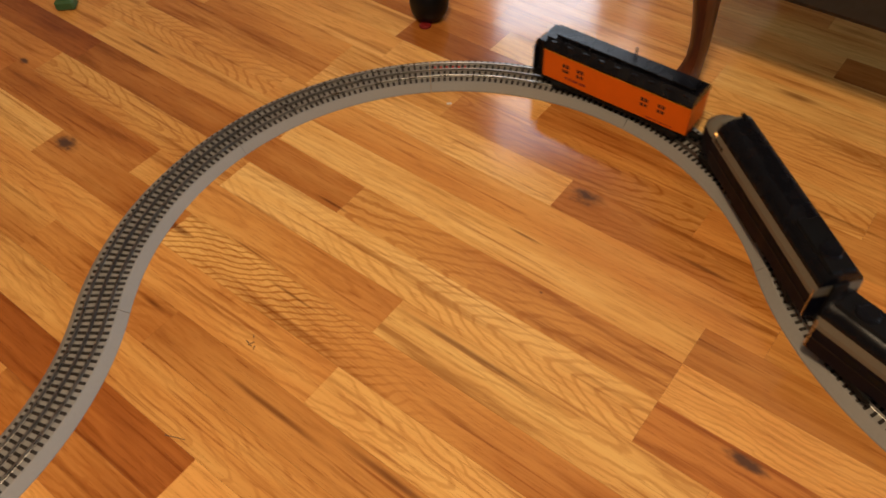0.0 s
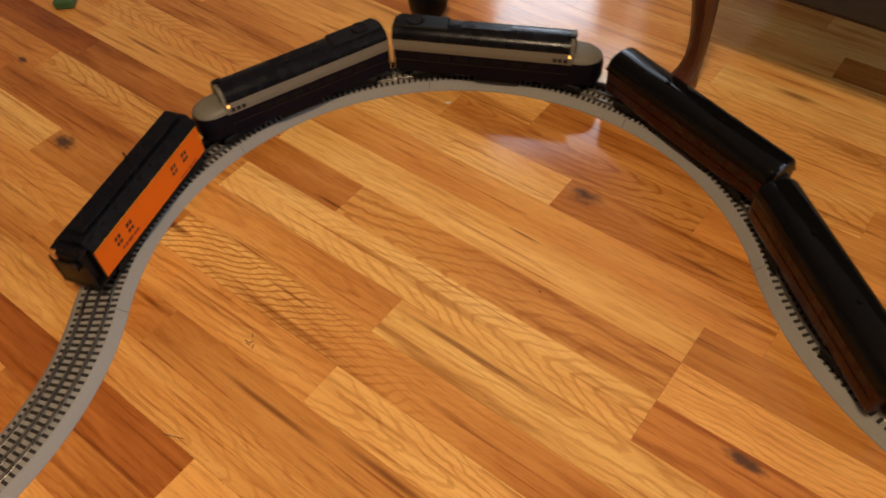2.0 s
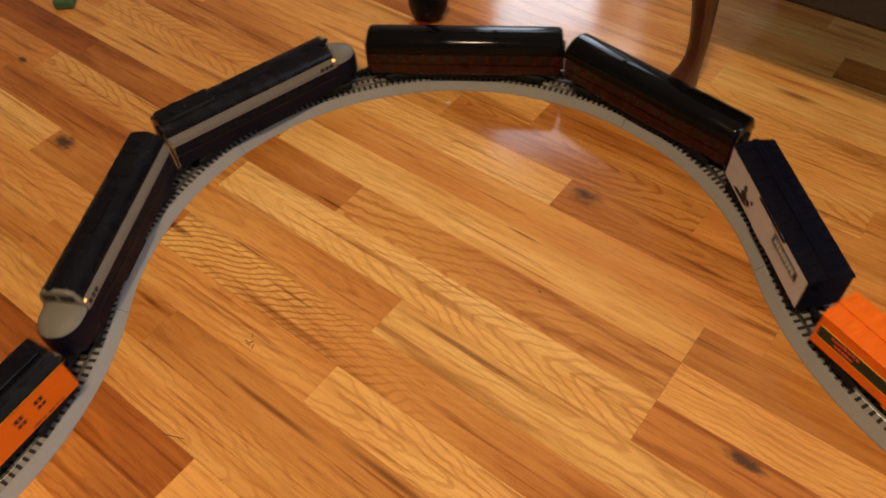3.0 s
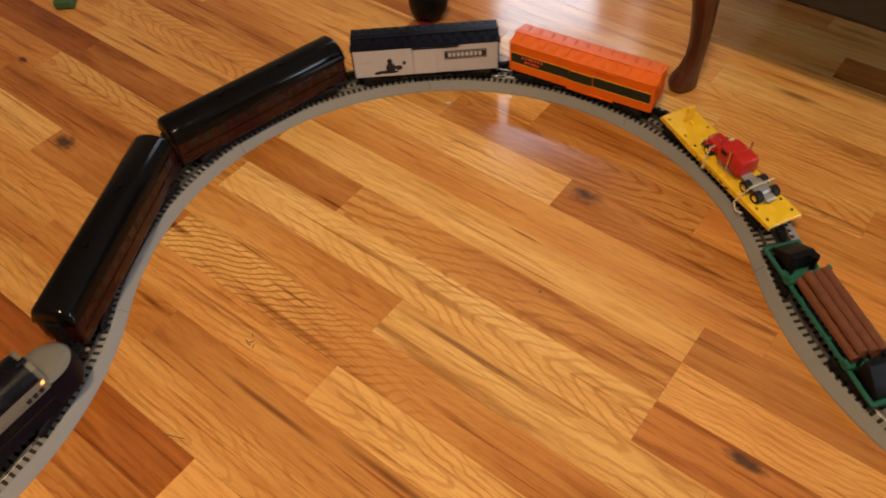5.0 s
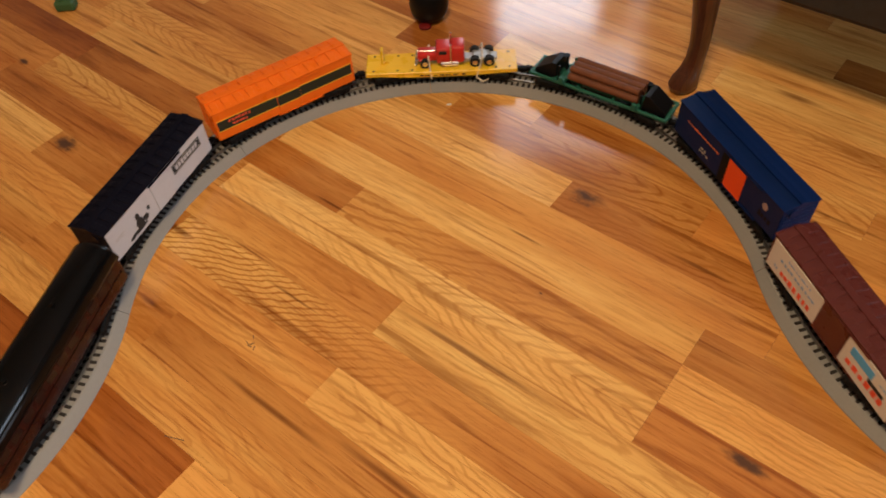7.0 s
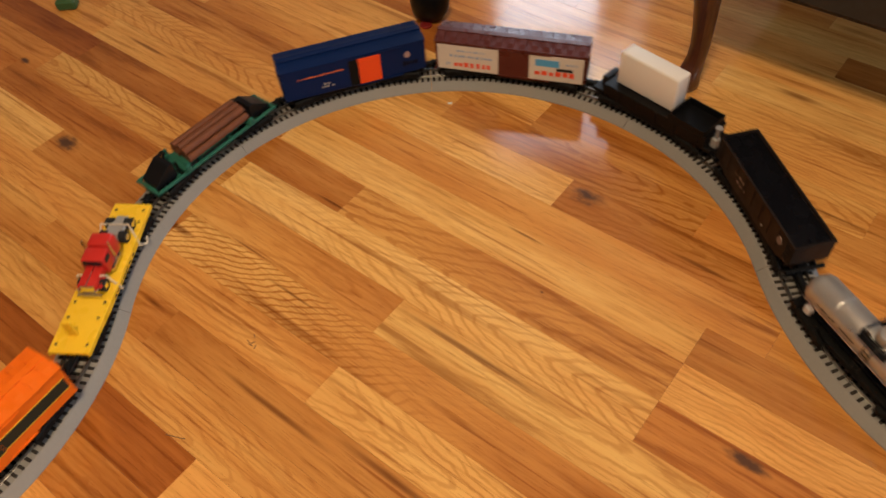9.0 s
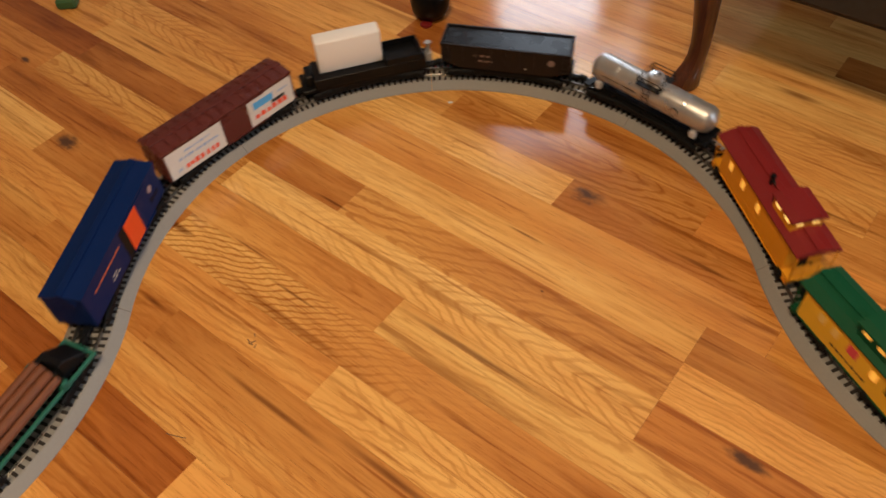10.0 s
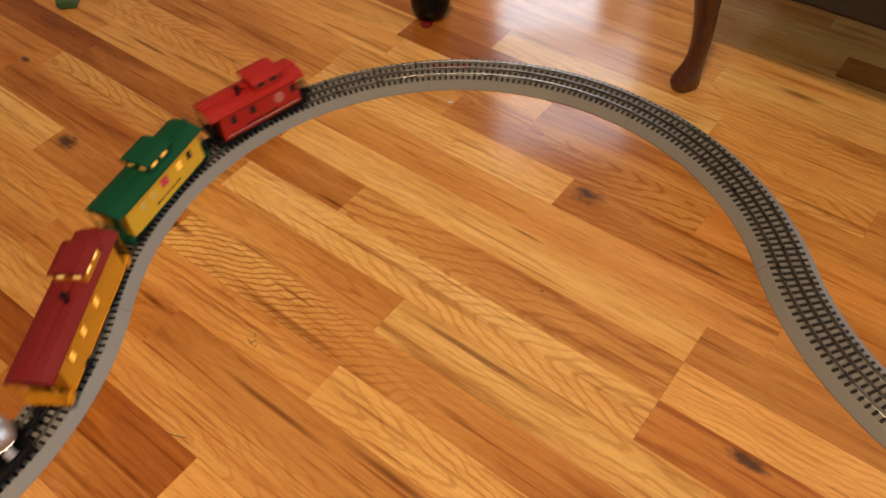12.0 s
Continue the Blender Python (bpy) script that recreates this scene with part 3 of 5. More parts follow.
def boxcar(name, label, pitch, body, roof, side=None, ribs=11, gap=0.030, door=None, door_x=(-0.02, 0.02), top=0.0675):
    car = thing(name, label, "boxcar", group="toy train cars")
    L, w = pitch - gap, 0.0275
    eave = top - 0.0055
    part("body", box(-L / 2, L / 2, -w, w, 0.0160, eave, 0.0008), body, car)
    part("roof", extrude(((-w - 0.001, eave), (w + 0.001, eave), (w + 0.001, eave + 0.002), (w * 0.55, top - 0.0022), (0, top), (-w * 0.55, top - 0.0022), (-w - 0.001, eave + 0.002)),
                         -L / 2 - 0.001, L / 2 + 0.001), roof, car)
    for k in range(ribs):
        x = -L / 2 + L * (k + 0.5) / ribs
        part("roof_rib", extrude(((-w - 0.0014, eave + 0.0016), (w + 0.0014, eave + 0.0016), (w * 0.62, top - 0.0008), (0, top + 0.0010), (-w * 0.62, top - 0.0008)), x - 0.0052, x + 0.0052, bevel=0.0006), roof, car)
    part("roof_walk", box(-L / 2 - 0.001, L / 2 + 0.001, -0.0048, 0.0048, top - 0.0004, top + 0.0014, 0.0004), roof, car)
    part("underframe", box(-L / 2 + 0.004, L / 2 - 0.004, -w + 0.004, w - 0.004, 0.0070, 0.0159, 0.001), M_DULL, car)
    end_ribs(car, L, w, 0.018, eave, body)
    for y in (-w, w):
        if side:
            panel("side_sheet", car, -L / 2 + 0.002, L / 2 - 0.002, 0.0164, eave - 0.001, y, side, 0.0009)
        dy = y + math.copysign(0.0010 if side else 0.0, y)
        if door is not None:
            panel("door", car, door_x[0], door_x[1], 0.0172, eave - 0.003, dy, door, 0.0016, bevel=0.0005)
        panel("door_track", car, door_x[0] - 0.036, door_x[1] + 0.002, eave - 0.0026, eave - 0.0008, dy, roof, 0.0020)
        panel("door_track", car, door_x[0] - 0.036, door_x[1] + 0.002, 0.0146, 0.0168, dy, body, 0.0016)
    place(car, running_gear(car, pitch, L / 2 - 0.042), pitch, L / 2 - 0.042)
    return car, L, w, eave


def bars(car, y, x0, x1, z0, z1, mat, count=1, name="lettering"):
    """Writing that cannot be read: bars of uneven width and height in a row."""
    dice = random.Random(int(abs(x0) * 1e5) + count)
    step, tall = (x1 - x0) / count, z1 - z0
    for k in range(count):
        a = x0 + step * (k + dice.uniform(0.02, 0.16))
        b = a + step * (dice.uniform(0.50, 0.84) if count > 1 else 0.84)
        panel(name, car, a, b, z0 + tall * dice.uniform(0.0, 0.12), z1 - tall * dice.choice((0.0, 0.05, 0.22)), y, mat, 0.0003)


def baggage_car():
    pitch, w, top = 0.278, 0.0275, 0.0730
    car = thing("baggage_car", "orange baggage car with black roof and end platform", "train car", group="toy train cars")
    x0, x1 = -0.123, 0.130
    part("body", box(x0, x1, -w, w, 0.0160, 0.0570, 0.0008), M_ORANGE, car)
    part("roof", extrude(((-w - 0.0012, 0.0570), (w + 0.0012, 0.0570), (w + 0.0012, 0.0595), (w * 0.62, 0.0690), (-w * 0.62, 0.0690), (-w - 0.0012, 0.0595)), x0 - 0.001, x1 + 0.001), M_DARK_ROOF, car)
    part("roof_hatch", box(x0 + 0.008, x1 - 0.012, -0.0125, 0.0125, 0.0690, top, 0.001), M_DARK_ROOF, car, "raised black roof centre")
    part("roof_pole", rod((-0.010, -0.004, top), (-0.010, -0.004, top + 0.014), 0.0014), M_BLACK, car)
    for k in range(9):
        x = x0 + 0.014 + k * (x1 - x0 - 0.028) / 8
        part("roof_vent", box(x - 0.005, x + 0.005, 0.0170, 0.0225, 0.0620, 0.0672, 0.0006), M_DARK_ROOF, car)
    bm = box(x1, x1 + 0.020, -w, w, 0.0130, 0.0160)
    box(x1, x1 + 0.0020, -w, w, 0.0160, 0.0570, bm=bm)
    part("platform", bm, M_BLACK, car)
    part("platform_canopy", box(x1, x1 + 0.014, -w * 0.85, w * 0.85, 0.0600, 0.0635, 0.001), M_DARK_ROOF, car)
    for y in (-w + 0.002, w - 0.002):
        part("gate_post", box(x1 + 0.0172, x1 + 0.0198, y - 0.0014, y + 0.0014, 0.0160, 0.0540), M_BLACK, car)
    part("gate", box(x1 + 0.0178, x1 + 0.0192, -w + 0.004, w - 0.004, 0.0165, 0.0470, 0.0004), M_BLACK, car, "solid black end gate")
    part("gate_rail", box(x1 + 0.0170, x1 + 0.0200, -w + 0.004, w - 0.004, 0.0470, 0.0490, 0.0005), M_BLACK, car)
    part("diaphragm", box(x1 + 0.0021, x1 + 0.0165, -0.019, 0.019, 0.0162, 0.0590, 0.002), M_BLACK, car, "black folded end diaphragm")
    part("brake_wheel", rod((x1 + 0.0201, 0.010, 0.048), (x1 + 0.0235, 0.010, 0.048), 0.007, seg=16), M_BLACK, car)
    part("underframe", box(x0 + 0.002, x1 - 0.001, -w + 0.003, w - 0.003, 0.0060, 0.0159, 0.001), M_DULL, car)
    for y in (-w, w):
        for x in (0.088, 0.062, -0.050, -0.078):
            pane = panel("window", car, x - 0.0055, x + 0.0055, 0.0330, 0.0450, y, M_GLASS, 0.0005)
            part("window_bar", box(x - 0.0060, x + 0.0060, *sorted((y, y + math.copysign(0.0010, y))), 0.0380, 0.0400), M_ORANGE, pane)
            part("window_bar", box(x - 0.0008, x + 0.0008, *sorted((y, y + math.copysign(0.0009, y))), 0.0330, 0.0450), M_ORANGE, pane)
        panel("eave_line", car, x0 + 0.001, x1 - 0.001, 0.0556, 0.0568, y, M_YELLOW_LINE, 0.0005, "thin yellow line under the roof")
        bars(car, y, 0.050, 0.090, 0.0235, 0.0275, M_OXIDE, 6)
        bars(car, y, -0.100, -0.055, 0.0190, 0.0212, M_OXIDE, 7)
    built_up(car, 1.27, 1.05)
    place(car, running_gear(car, pitch, 0.082), pitch, 0.082)


def locomotive(pitch, way):
    """A streamlined diesel. way: 1 with its nose to the front, -1 to the rear."""
    car = thing("locomotive", "streamlined black diesel locomotive with grey side band and nose", "locomotive", group="toy train cars")
    L, w = (0.329 if way > 0 else 0.338), 0.0285
    tail, brow, tip = -L / 2, L / 2 - 0.052, L / 2
    turn = Matrix.Rotation(0 if way > 0 else math.pi, 4, "Z")

    def put(name, bm, mat, parent=car, label="", smooth=False):
        return part(name, join(None, bm, turn), mat, parent, label, smooth)

    put("lower_body", extrude(((-w, 0.0130), (w, 0.0130), (w, 0.0440), (-w, 0.0440)), tail, brow), M_NAVY_BLACK)
    put("side_band", extrude(((-w - 0.0003, 0.0440), (w + 0.0003, 0.0440), (w + 0.0002, 0.0500), (w - 0.0020, 0.0585), (-w + 0.0020, 0.0585), (-w - 0.0002, 0.0500)), tail, brow + 0.004), M_GREY, label="grey painted band")
    arc = [(math.cos(math.pi * k / 10) * (w - 0.0018), 0.0585 + math.sin(math.pi * k / 10) * 0.0150) for k in range(11)]
    put("roof", extrude(arc, tail, brow), M_DARK_ROOF, smooth=True)
    # Nose: plan rounds to the front, the top slopes down from the windscreen
    b = bmesh.new()
    n, rings = 14, []
    for z, grow, cut in ((0.0130, 0.94, 0.0030), (0.0200, 0.99, 0.0), (0.0380, 1.0, 0.0), (0.0450, 0.975, 0.0020)):
        ring = [b.verts.new((brow, -w * grow, z))]
        for k in range(n + 1):
            a = -math.pi / 2 + math.pi * k / n
            ring.append(b.verts.new((brow + 0.014 + (tip - brow - 0.014 - cut) * math.cos(a) ** 0.8 if abs(math.cos(a)) > 1e-6 else brow + 0.014, w * grow * math.sin(a), z)))
        ring.append(b.verts.new((brow, w * grow, z)))
        rings.append(ring)
    for u, v in zip(rings, rings[1:]):
        for k in range(len(u)):
            b.faces.new((u[k], u[(k + 1) % len(u)], v[(k + 1) % len(u)], v[k]))
    b.faces.new(rings[0][::-1]), b.faces.new(rings[-1])
    put("nose", b, M_NAVY_BLACK, smooth=True)
    b = bmesh.new()
    rings = []
    for z, grow, cut in ((0.0450, 0.97, 0.0030), (0.0480, 0.92, 0.008), (0.0510, 0.76, 0.016), (0.0528, 0.42, 0.028)):
        ring = [b.verts.new((brow, -w * grow, z + 0.002))]
        for k in range(n + 1):
            a = -math.pi / 2 + math.pi * k / n
            ring.append(b.verts.new((brow + 0.012 + max(0.0, (tip - brow - 0.012 - cut)) * max(0.0, math.cos(a)) ** 0.8, w * grow * math.sin(a), z)))
        ring.append(b.verts.new((brow, w * grow, z + 0.002)))
        rings.append(ring)
    for u, v in zip(rings, rings[1:]):
        for k in range(len(u)):
            b.faces.new((u[k], u[(k + 1) % len(u)], v[(k + 1) % len(u)], v[k]))
    b.faces.new(rings[0][::-1]), b.faces.new(rings[-1])
    put("nose_top", b, M_GREY, label="grey painted nose", smooth=True)
    put("windscreen_frame", extrude(((-w + 0.002, 0.0540), (w - 0.002, 0.0540), (w - 0.004, 0.0590), (w * 0.72, 0.0685), (w * 0.4, 0.0715), (-w * 0.4, 0.0715), (-w * 0.72, 0.0685), (-w + 0.004, 0.0590)), brow, brow + 0.006), M_GREY)
    for s in (-1, 1):
        y0, y1 = sorted((s * 0.003, s * 0.020))
        put("windscreen", box(brow + 0.006, brow + 0.0068, y0, y1, 0.0585, 0.0660, 0.0003), M_GLASS)
        y0, y1 = sorted((s * (w - 0.0002), s * (w + 0.0008)))
        for k in range(3):
            x = brow - 0.006 - k * 0.0085
            put("cab_window", box(x - 0.0030, x + 0.0030, y0, y1, 0.0465, 0.0520, 0.0003), M_GLASS)
        for k in range(7):
            x = brow - 0.055 - k * (brow - tail - 0.08) / 7
            put("side_grille", box(x - 0.009, x + 0.009, *sorted((s * w, s * (w + 0.0006))), 0.0330, 0.0400), M_DULL)
        put("side_moulding", box(tail, brow, *sorted((s * w, s * (w + 0.0010))), 0.0295, 0.0307), M_SOOT)
        put("fuel_skirt", box(-0.036, 0.036, *sorted((s * 0.012, s * (w - 0.003))), 0.0030, 0.0128, 0.001), M_DULL)
        put("grab_rail", rod((tail + 0.002, s * (w + 0.0014), 0.016), (tail + 0.002, s * (w + 0.0014), 0.0560), 0.0009, seg=6), M_CHROME)
    put("cab_lamp", rod((brow + 0.0010, way * (w - 0.0060), 0.0550), (brow - 0.0005, way * (w - 0.0004), 0.0550), 0.0021, seg=12), M_HEADLIGHT, label="lit amber lamp")
    put("horn", box(brow - 0.008, brow + 0.006, -0.0100, -0.0040, 0.0725, 0.0765, 0.001), M_BLACK)
    put("roof_fan", turned([(0.0135, 0.0715), (0.0140, 0.0750), (0.0125, 0.0765), (0.002, 0.0760)], m=Matrix.Translation((tail + 0.035, 0, 0))), M_DARK_ROOF, smooth=True)
    put("roof_hatch", box(tail + 0.004, tail + 0.090, -0.016, 0.016, 0.0695, 0.0745, 0.002), M_BLACK)
    put("roof_hatch", box(tail + 0.110, tail + 0.190, -0.009, 0.009, 0.0715, 0.0742, 0.001), M_DARK_ROOF)
    put("buffer_plate", box(tail - 0.0030, tail, -0.010, 0.010, 0.0140, 0.0600, 0.001), M_DULL)
    built_up(car, 1.27, 1.03)
    place(car, running_gear(car, pitch, L / 2 - 0.062, axle=0.021), pitch, L / 2 - 0.062)


def coach(pitch):
    car = thing("passenger_coach", "long glossy passenger coach, dark maroon sides and rounded black roof", "coach", group="toy train cars")
    L, w = pitch - 0.016, 0.0280
    part("body", box(-L / 2, L / 2, -w, w, 0.0110, 0.0540, 0.0060, seg=3), M_COACH_SIDE, car, smooth=True)
    arc = [(w + 0.0004, 0.0480)] + [(math.cos(math.pi * k / 12) * (w + 0.0004), 0.0525 + math.sin(math.pi * k / 12) ** 0.8 * 0.0195) for k in range(13)] + [(-w - 0.0004, 0.0480)]
    roof = extrude(arc, -L / 2 - 0.0005, L / 2 + 0.0005)
    bmesh.ops.bevel(roof, geom=[e for e in roof.edges if abs(abs(e.verts[0].co.x) - L / 2) < 0.002 and abs(e.verts[0].co.x - e.verts[1].co.x) < 1e-5 and min(e.verts[0].co.z, e.verts[1].co.z) > 0.050],
                    offset=0.0075, segments=3, affect="EDGES", profile=0.5)
    part("roof", roof, M_COACH_ROOF, car, smooth=True)
    for y in (-w, w):
        for k in range(11):
            x = -L / 2 + 0.028 + k * (L - 0.056) / 10
            panel("window", car, x - 0.0085, x + 0.0085, 0.0370, 0.0465, y, M_COACH_GLASS, 0.0004)
        panel("side_moulding", car, -L / 2 + 0.008, L / 2 - 0.008, 0.0310, 0.0320, y, M_COACH_ROOF, 0.0007)
        panel("name_board", car, -L / 2 + 0.07, L / 2 - 0.07, 0.0488, 0.0512, y, M_SOOT, 0.0004)
        panel("skirt", car, -0.060, 0.060, 0.0040, 0.0110, math.copysign(w - 0.006, y), M_DULL, 0.002)
    for way in (-1, 1):
        part("vestibule", box(*sorted((way * L / 2, way * (L / 2 + 0.005))), -0.010, 0.010, 0.013, 0.052, 0.001), M_DULL, car)
    for x in (-0.05, 0.055):
        part("roof_vent", turned([(0.0032, 0.0715), (0.0030, 0.0742), (0.0012, 0.0748)], seg=10, m=Matrix.Translation((x, 0.004, 0))), M_COACH_ROOF, car)
    built_up(car, 1.15, 1.02)
    place(car, running_gear(car, pitch, L / 2 - 0.060, axle=0.020), pitch, L / 2 - 0.060)


def white_boxcar():
    car, L, w, eave = boxcar("boxcar", "white-sided boxcar with black roof and a dark plate", 0.267, M_NAVY_BLACK, M_NAVY_BLACK, M_WHITE, 13, door=M_WHITE, door_x=(-0.018, 0.020))
    for y in (-w - 0.0010, w + 0.0010):
        plate = panel("sign_plate", car, -0.098, -0.030, 0.0385, 0.0525, y, M_INK, 0.0006, "dark plate with a pale line of unreadable writing")
        s = math.copysign(0.0006, y)
        for k in range(8):
            a = -0.090 + k * 0.0070
            part("letter_bar", box(a, a + 0.0050, *sorted((y + s, y + s * 1.6)), 0.0425, 0.0490), M_WHITE, plate)
        part("plate_border", box(-0.0965, -0.0315, *sorted((y + s, y + s * 1.4)), 0.0505, 0.0512), M_PALE_INK, plate)
        part("plate_border", box(-0.0965, -0.0315, *sorted((y + s, y + s * 1.4)), 0.0398, 0.0405), M_PALE_INK, plate)
        # A black printed picture, as plain shapes
        for x, z, rx, rz in ((0.0580, 0.0305, 0.0078, 0.0082), (0.0640, 0.0236, 0.0185, 0.0028), (0.0588, 0.0415, 0.0042, 0.0050), (0.0450, 0.0300, 0.0056, 0.0042), (0.0800, 0.0222, 0.0056, 0.0022), (0.0355, 0.0378, 0.0028, 0.0032)):
            b = rod((0, 0, 0), (0, math.copysign(0.0004, y), 0), 1.0, seg=18)
            part("printed_shape", join(None, b, Matrix.Translation((x, y, z)) @ Matrix.Diagonal((rx, 1.0, rz, 1.0))), M_INK, car)
        bars(car, y, 0.088, 0.106, 0.0420, 0.0432, M_PALE_INK, 4), bars(car, y, 0.090, 0.106, 0.0395, 0.0405, M_PALE_INK, 3)
    return built_up(car, 1.13)


def orange_boxcar():
    car, L, w, eave = boxcar("boxcar", "bright orange boxcar with a black side stripe", 0.272, M_BRIGHT_ORANGE, M_BRIGHT_ORANGE, None, 12, door=M_BRIGHT_ORANGE, door_x=(-0.024, 0.016))
    for y in (-w, w):
        for x0, x1, grow in ((-L / 2 + 0.004, -0.0245, 0.0), (0.0165, L / 2 - 0.004, 0.0), (-0.0235, 0.0155, 0.0016)):
            yy = y + math.copysign(grow, y)
            panel("stripe", car, x0, x1, 0.0320, 0.0478, yy, M_GREEN_BLACK, 0.0005, "black-green stripe")
            panel("stripe_edge", car, x0, x1, 0.0305, 0.0319, yy, M_YELLOW_LINE, 0.0005), panel("stripe_edge", car, x0, x1, 0.0479, 0.0491, yy, M_YELLOW_LINE, 0.0005)
        yy = y + math.copysign(0.0005, y)
        bars(car, yy, 0.062, 0.100, 0.0415, 0.0465, M_VERM_INK, 7), bars(car, yy, 0.068, 0.094, 0.0350, 0.0385, M_VERM_INK, 5)
    return built_up(car, 1.09)


def flat_car():
    pitch, w = 0.283, 0.0270
    car = thing("flatcar", "yellow flatcar carrying a red truck cab", "flatcar", group="toy train cars")
    L = pitch - 0.034
    part("deck", box(-L / 2, L / 2, -w, w, 0.0170, 0.0215, 0.0008), M_YELLOW, car)
    for y in (-w, w):
        y0, y1 = sorted((y, y - math.copysign(0.003, y)))
        b = bmesh.new()
        shape = ((-L / 2, 0.0170), (L / 2, 0.0170), (L / 2, 0.0150), (L / 2 - 0.030, 0.0146), (0.052, 0.0118), (-0.052, 0.0118), (-L / 2 + 0.030, 0.0146), (-L / 2, 0.0150))
        a, c = [b.verts.new((x, y0, z)) for x, z in shape], [b.verts.new((x, y1, z)) for x, z in shape]
        b.faces.new(a), b.faces.new(c[::-1])
        for i in range(len(shape)):
            b.faces.new((a[i], c[i], c[(i + 1) % len(shape)], a[(i + 1) % len(shape)]))
        part("side_sill", b, M_YELLOW, car)
        bars(car, y, -0.040, 0.040, 0.0135, 0.0165, M_INK, 7)
    part("underframe", box(-L / 2 + 0.01, L / 2 - 0.01, -0.021, 0.021, 0.0070, 0.0170), M_DULL, car)
    for x in (-0.112, -0.090, 0.048, 0.072, 0.112):
        for y in (-0.020, 0.020):
            part("stake_hole", rod((x, y, 0.0214), (x, y, 0.0219), 0.0021, seg=10), M_INK, car)
    post = box(0.0950, 0.0995, -0.0090, 0.0040, 0.0215, 0.0490, 0.001)
    box(0.0870, 0.0955, -0.0040, -0.0010, 0.0215, 0.0250, 0.0005, post)
    part("end_post", post, M_YELLOW, car)
    place(car, running_gear(car, pitch, 0.082), pitch, 0.082)

    cab = load(thing("toy_truck", "red toy truck tractor with chrome trim and grey chassis", "toy truck"))
    d, z = 0.0, 0.0215
    part("chassis", box(-0.086, 0.042, -0.0085, 0.0085, z + 0.0070, z + 0.0110, 0.001), M_ALLOY, cab)
    part("fifth_wheel", box(-0.074, -0.046, -0.013, 0.013, z + 0.0105, z + 0.0140, 0.002), M_ALLOY, cab)
    b = box(0.012, 0.044, -0.0120, 0.0120, z + 0.0095, z + 0.0225, 0.0030, seg=2)
    # Highlight along the red bonnet, added as a thin chrome strip
    part("bonnet_trim", box(0.014, 0.0440, -0.0007, 0.0007, z + 0.0222, z + 0.0231, 0.0003), M_CHROME, cab, "chrome strip in place of the bonnet's highlight")
    part("bonnet", b, M_RED, cab, smooth=True)
    part("cab", extrude(((-0.0165, z + 0.0080), (0.0165, z + 0.0080), (0.0165, z + 0.0240), (0.0145, z + 0.0345), (-0.0145, z + 0.0345), (-0.0165, z + 0.0240)), -0.010, 0.013, bevel=0.002), M_RED, cab, smooth=True)
    part("sleeper", extrude(((-0.0165, z + 0.0080), (0.0165, z + 0.0080), (0.0165, z + 0.0300), (0.0135, z + 0.0375), (-0.0135, z + 0.0375), (-0.0165, z + 0.0300)), -0.033, -0.0115, bevel=0.003), M_RED, cab, smooth=True)
    part("windscreen", box(0.0128, 0.0138, -0.0130, 0.0130, z + 0.0245, z + 0.0325), M_GLASS, cab)
    part("grille", box(0.0435, 0.0460, -0.0090, 0.0090, z + 0.0080, z + 0.0215, 0.001), M_CHROME, cab, "chrome grille")
    part("bumper", box(0.0455, 0.0490, -0.0165, 0.0165, z + 0.0030, z + 0.0085, 0.001), M_CHROME, cab, "chrome bumper")
    for s in (-1, 1):
        part("door_window", box(-0.004, 0.009, *sorted((s * 0.0150, s * 0.0170)), z + 0.0245, z + 0.0315, 0.001), M_GLASS, cab)
        part("mudguard", box(0.022, 0.042, *sorted((s * 0.0110, s * 0.0175)), z + 0.0120, z + 0.0160, 0.002), M_RED, cab)
        part("fuel_tank", rod((-0.022, s * 0.0140, z + 0.0070), (0.006, s * 0.0140, z + 0.0070), 0.0048), M_CHROME, cab, "chrome fuel tank")
        part("exhaust_stack", rod((-0.0110, s * 0.0175, z + 0.008), (-0.0110, s * 0.0175, z + 0.0440), 0.0013, seg=8), M_CHROME, cab)
        part("headlamp", rod((0.0435, s * 0.0130, z + 0.0130), (0.0470, s * 0.0130, z + 0.0130), 0.0025, seg=10), M_CHROME, cab)
        for x in (0.032, -0.050, -0.073):
            wide = (0.0105, 0.0175) if x > 0 else (0.0085, 0.0180)
            tyre = part("tyre", rod((x, s * wide[0], z + 0.0085), (x, s * wide[1], z + 0.0085), 0.0085, seg=20), M_TYRE, cab)
            part("rim", rod((x, s * (wide[1] - 0.001), z + 0.0085), (x, s * (wide[1] + 0.0006), z + 0.0085), 0.0046, seg=14), M_CHROME, tyre)
    for piece in cab.children:
        piece.matrix_basis = Matrix.Translation((-0.006, 0, 0)) @ piece.matrix_basis
    for x, lean in ((0.016, 0.004), (-0.058, -0.010)):
        band = load(thing("rubber_band", "pale rubber band tying the toy truck down", "rubber band"))
        bm = rod((x, 0.0290, 0.0090), (x + lean, 0.0195, z + 0.0200), 0.0011, seg=8)
        rod((x + lean, 0.0195, z + 0.0200), (x + lean, -0.0195, z + 0.0200), 0.0011, bm, 8), rod((x + lean, -0.0195, z + 0.0200), (x, -0.0290, 0.0090), 0.0011, bm, 8)
        rod((x, -0.0290, 0.0090), (x, 0.0290, 0.0090), 0.0011, bm, 8)
        if lean < 0:
            rod((x, 0.0290, 0.0090), (x - 0.010, 0.0330, 0.0030), 0.0010, bm, 8), rod((x - 0.010, 0.0330, 0.0030), (x - 0.020, 0.0300, 0.0060), 0.0010, bm, 8)
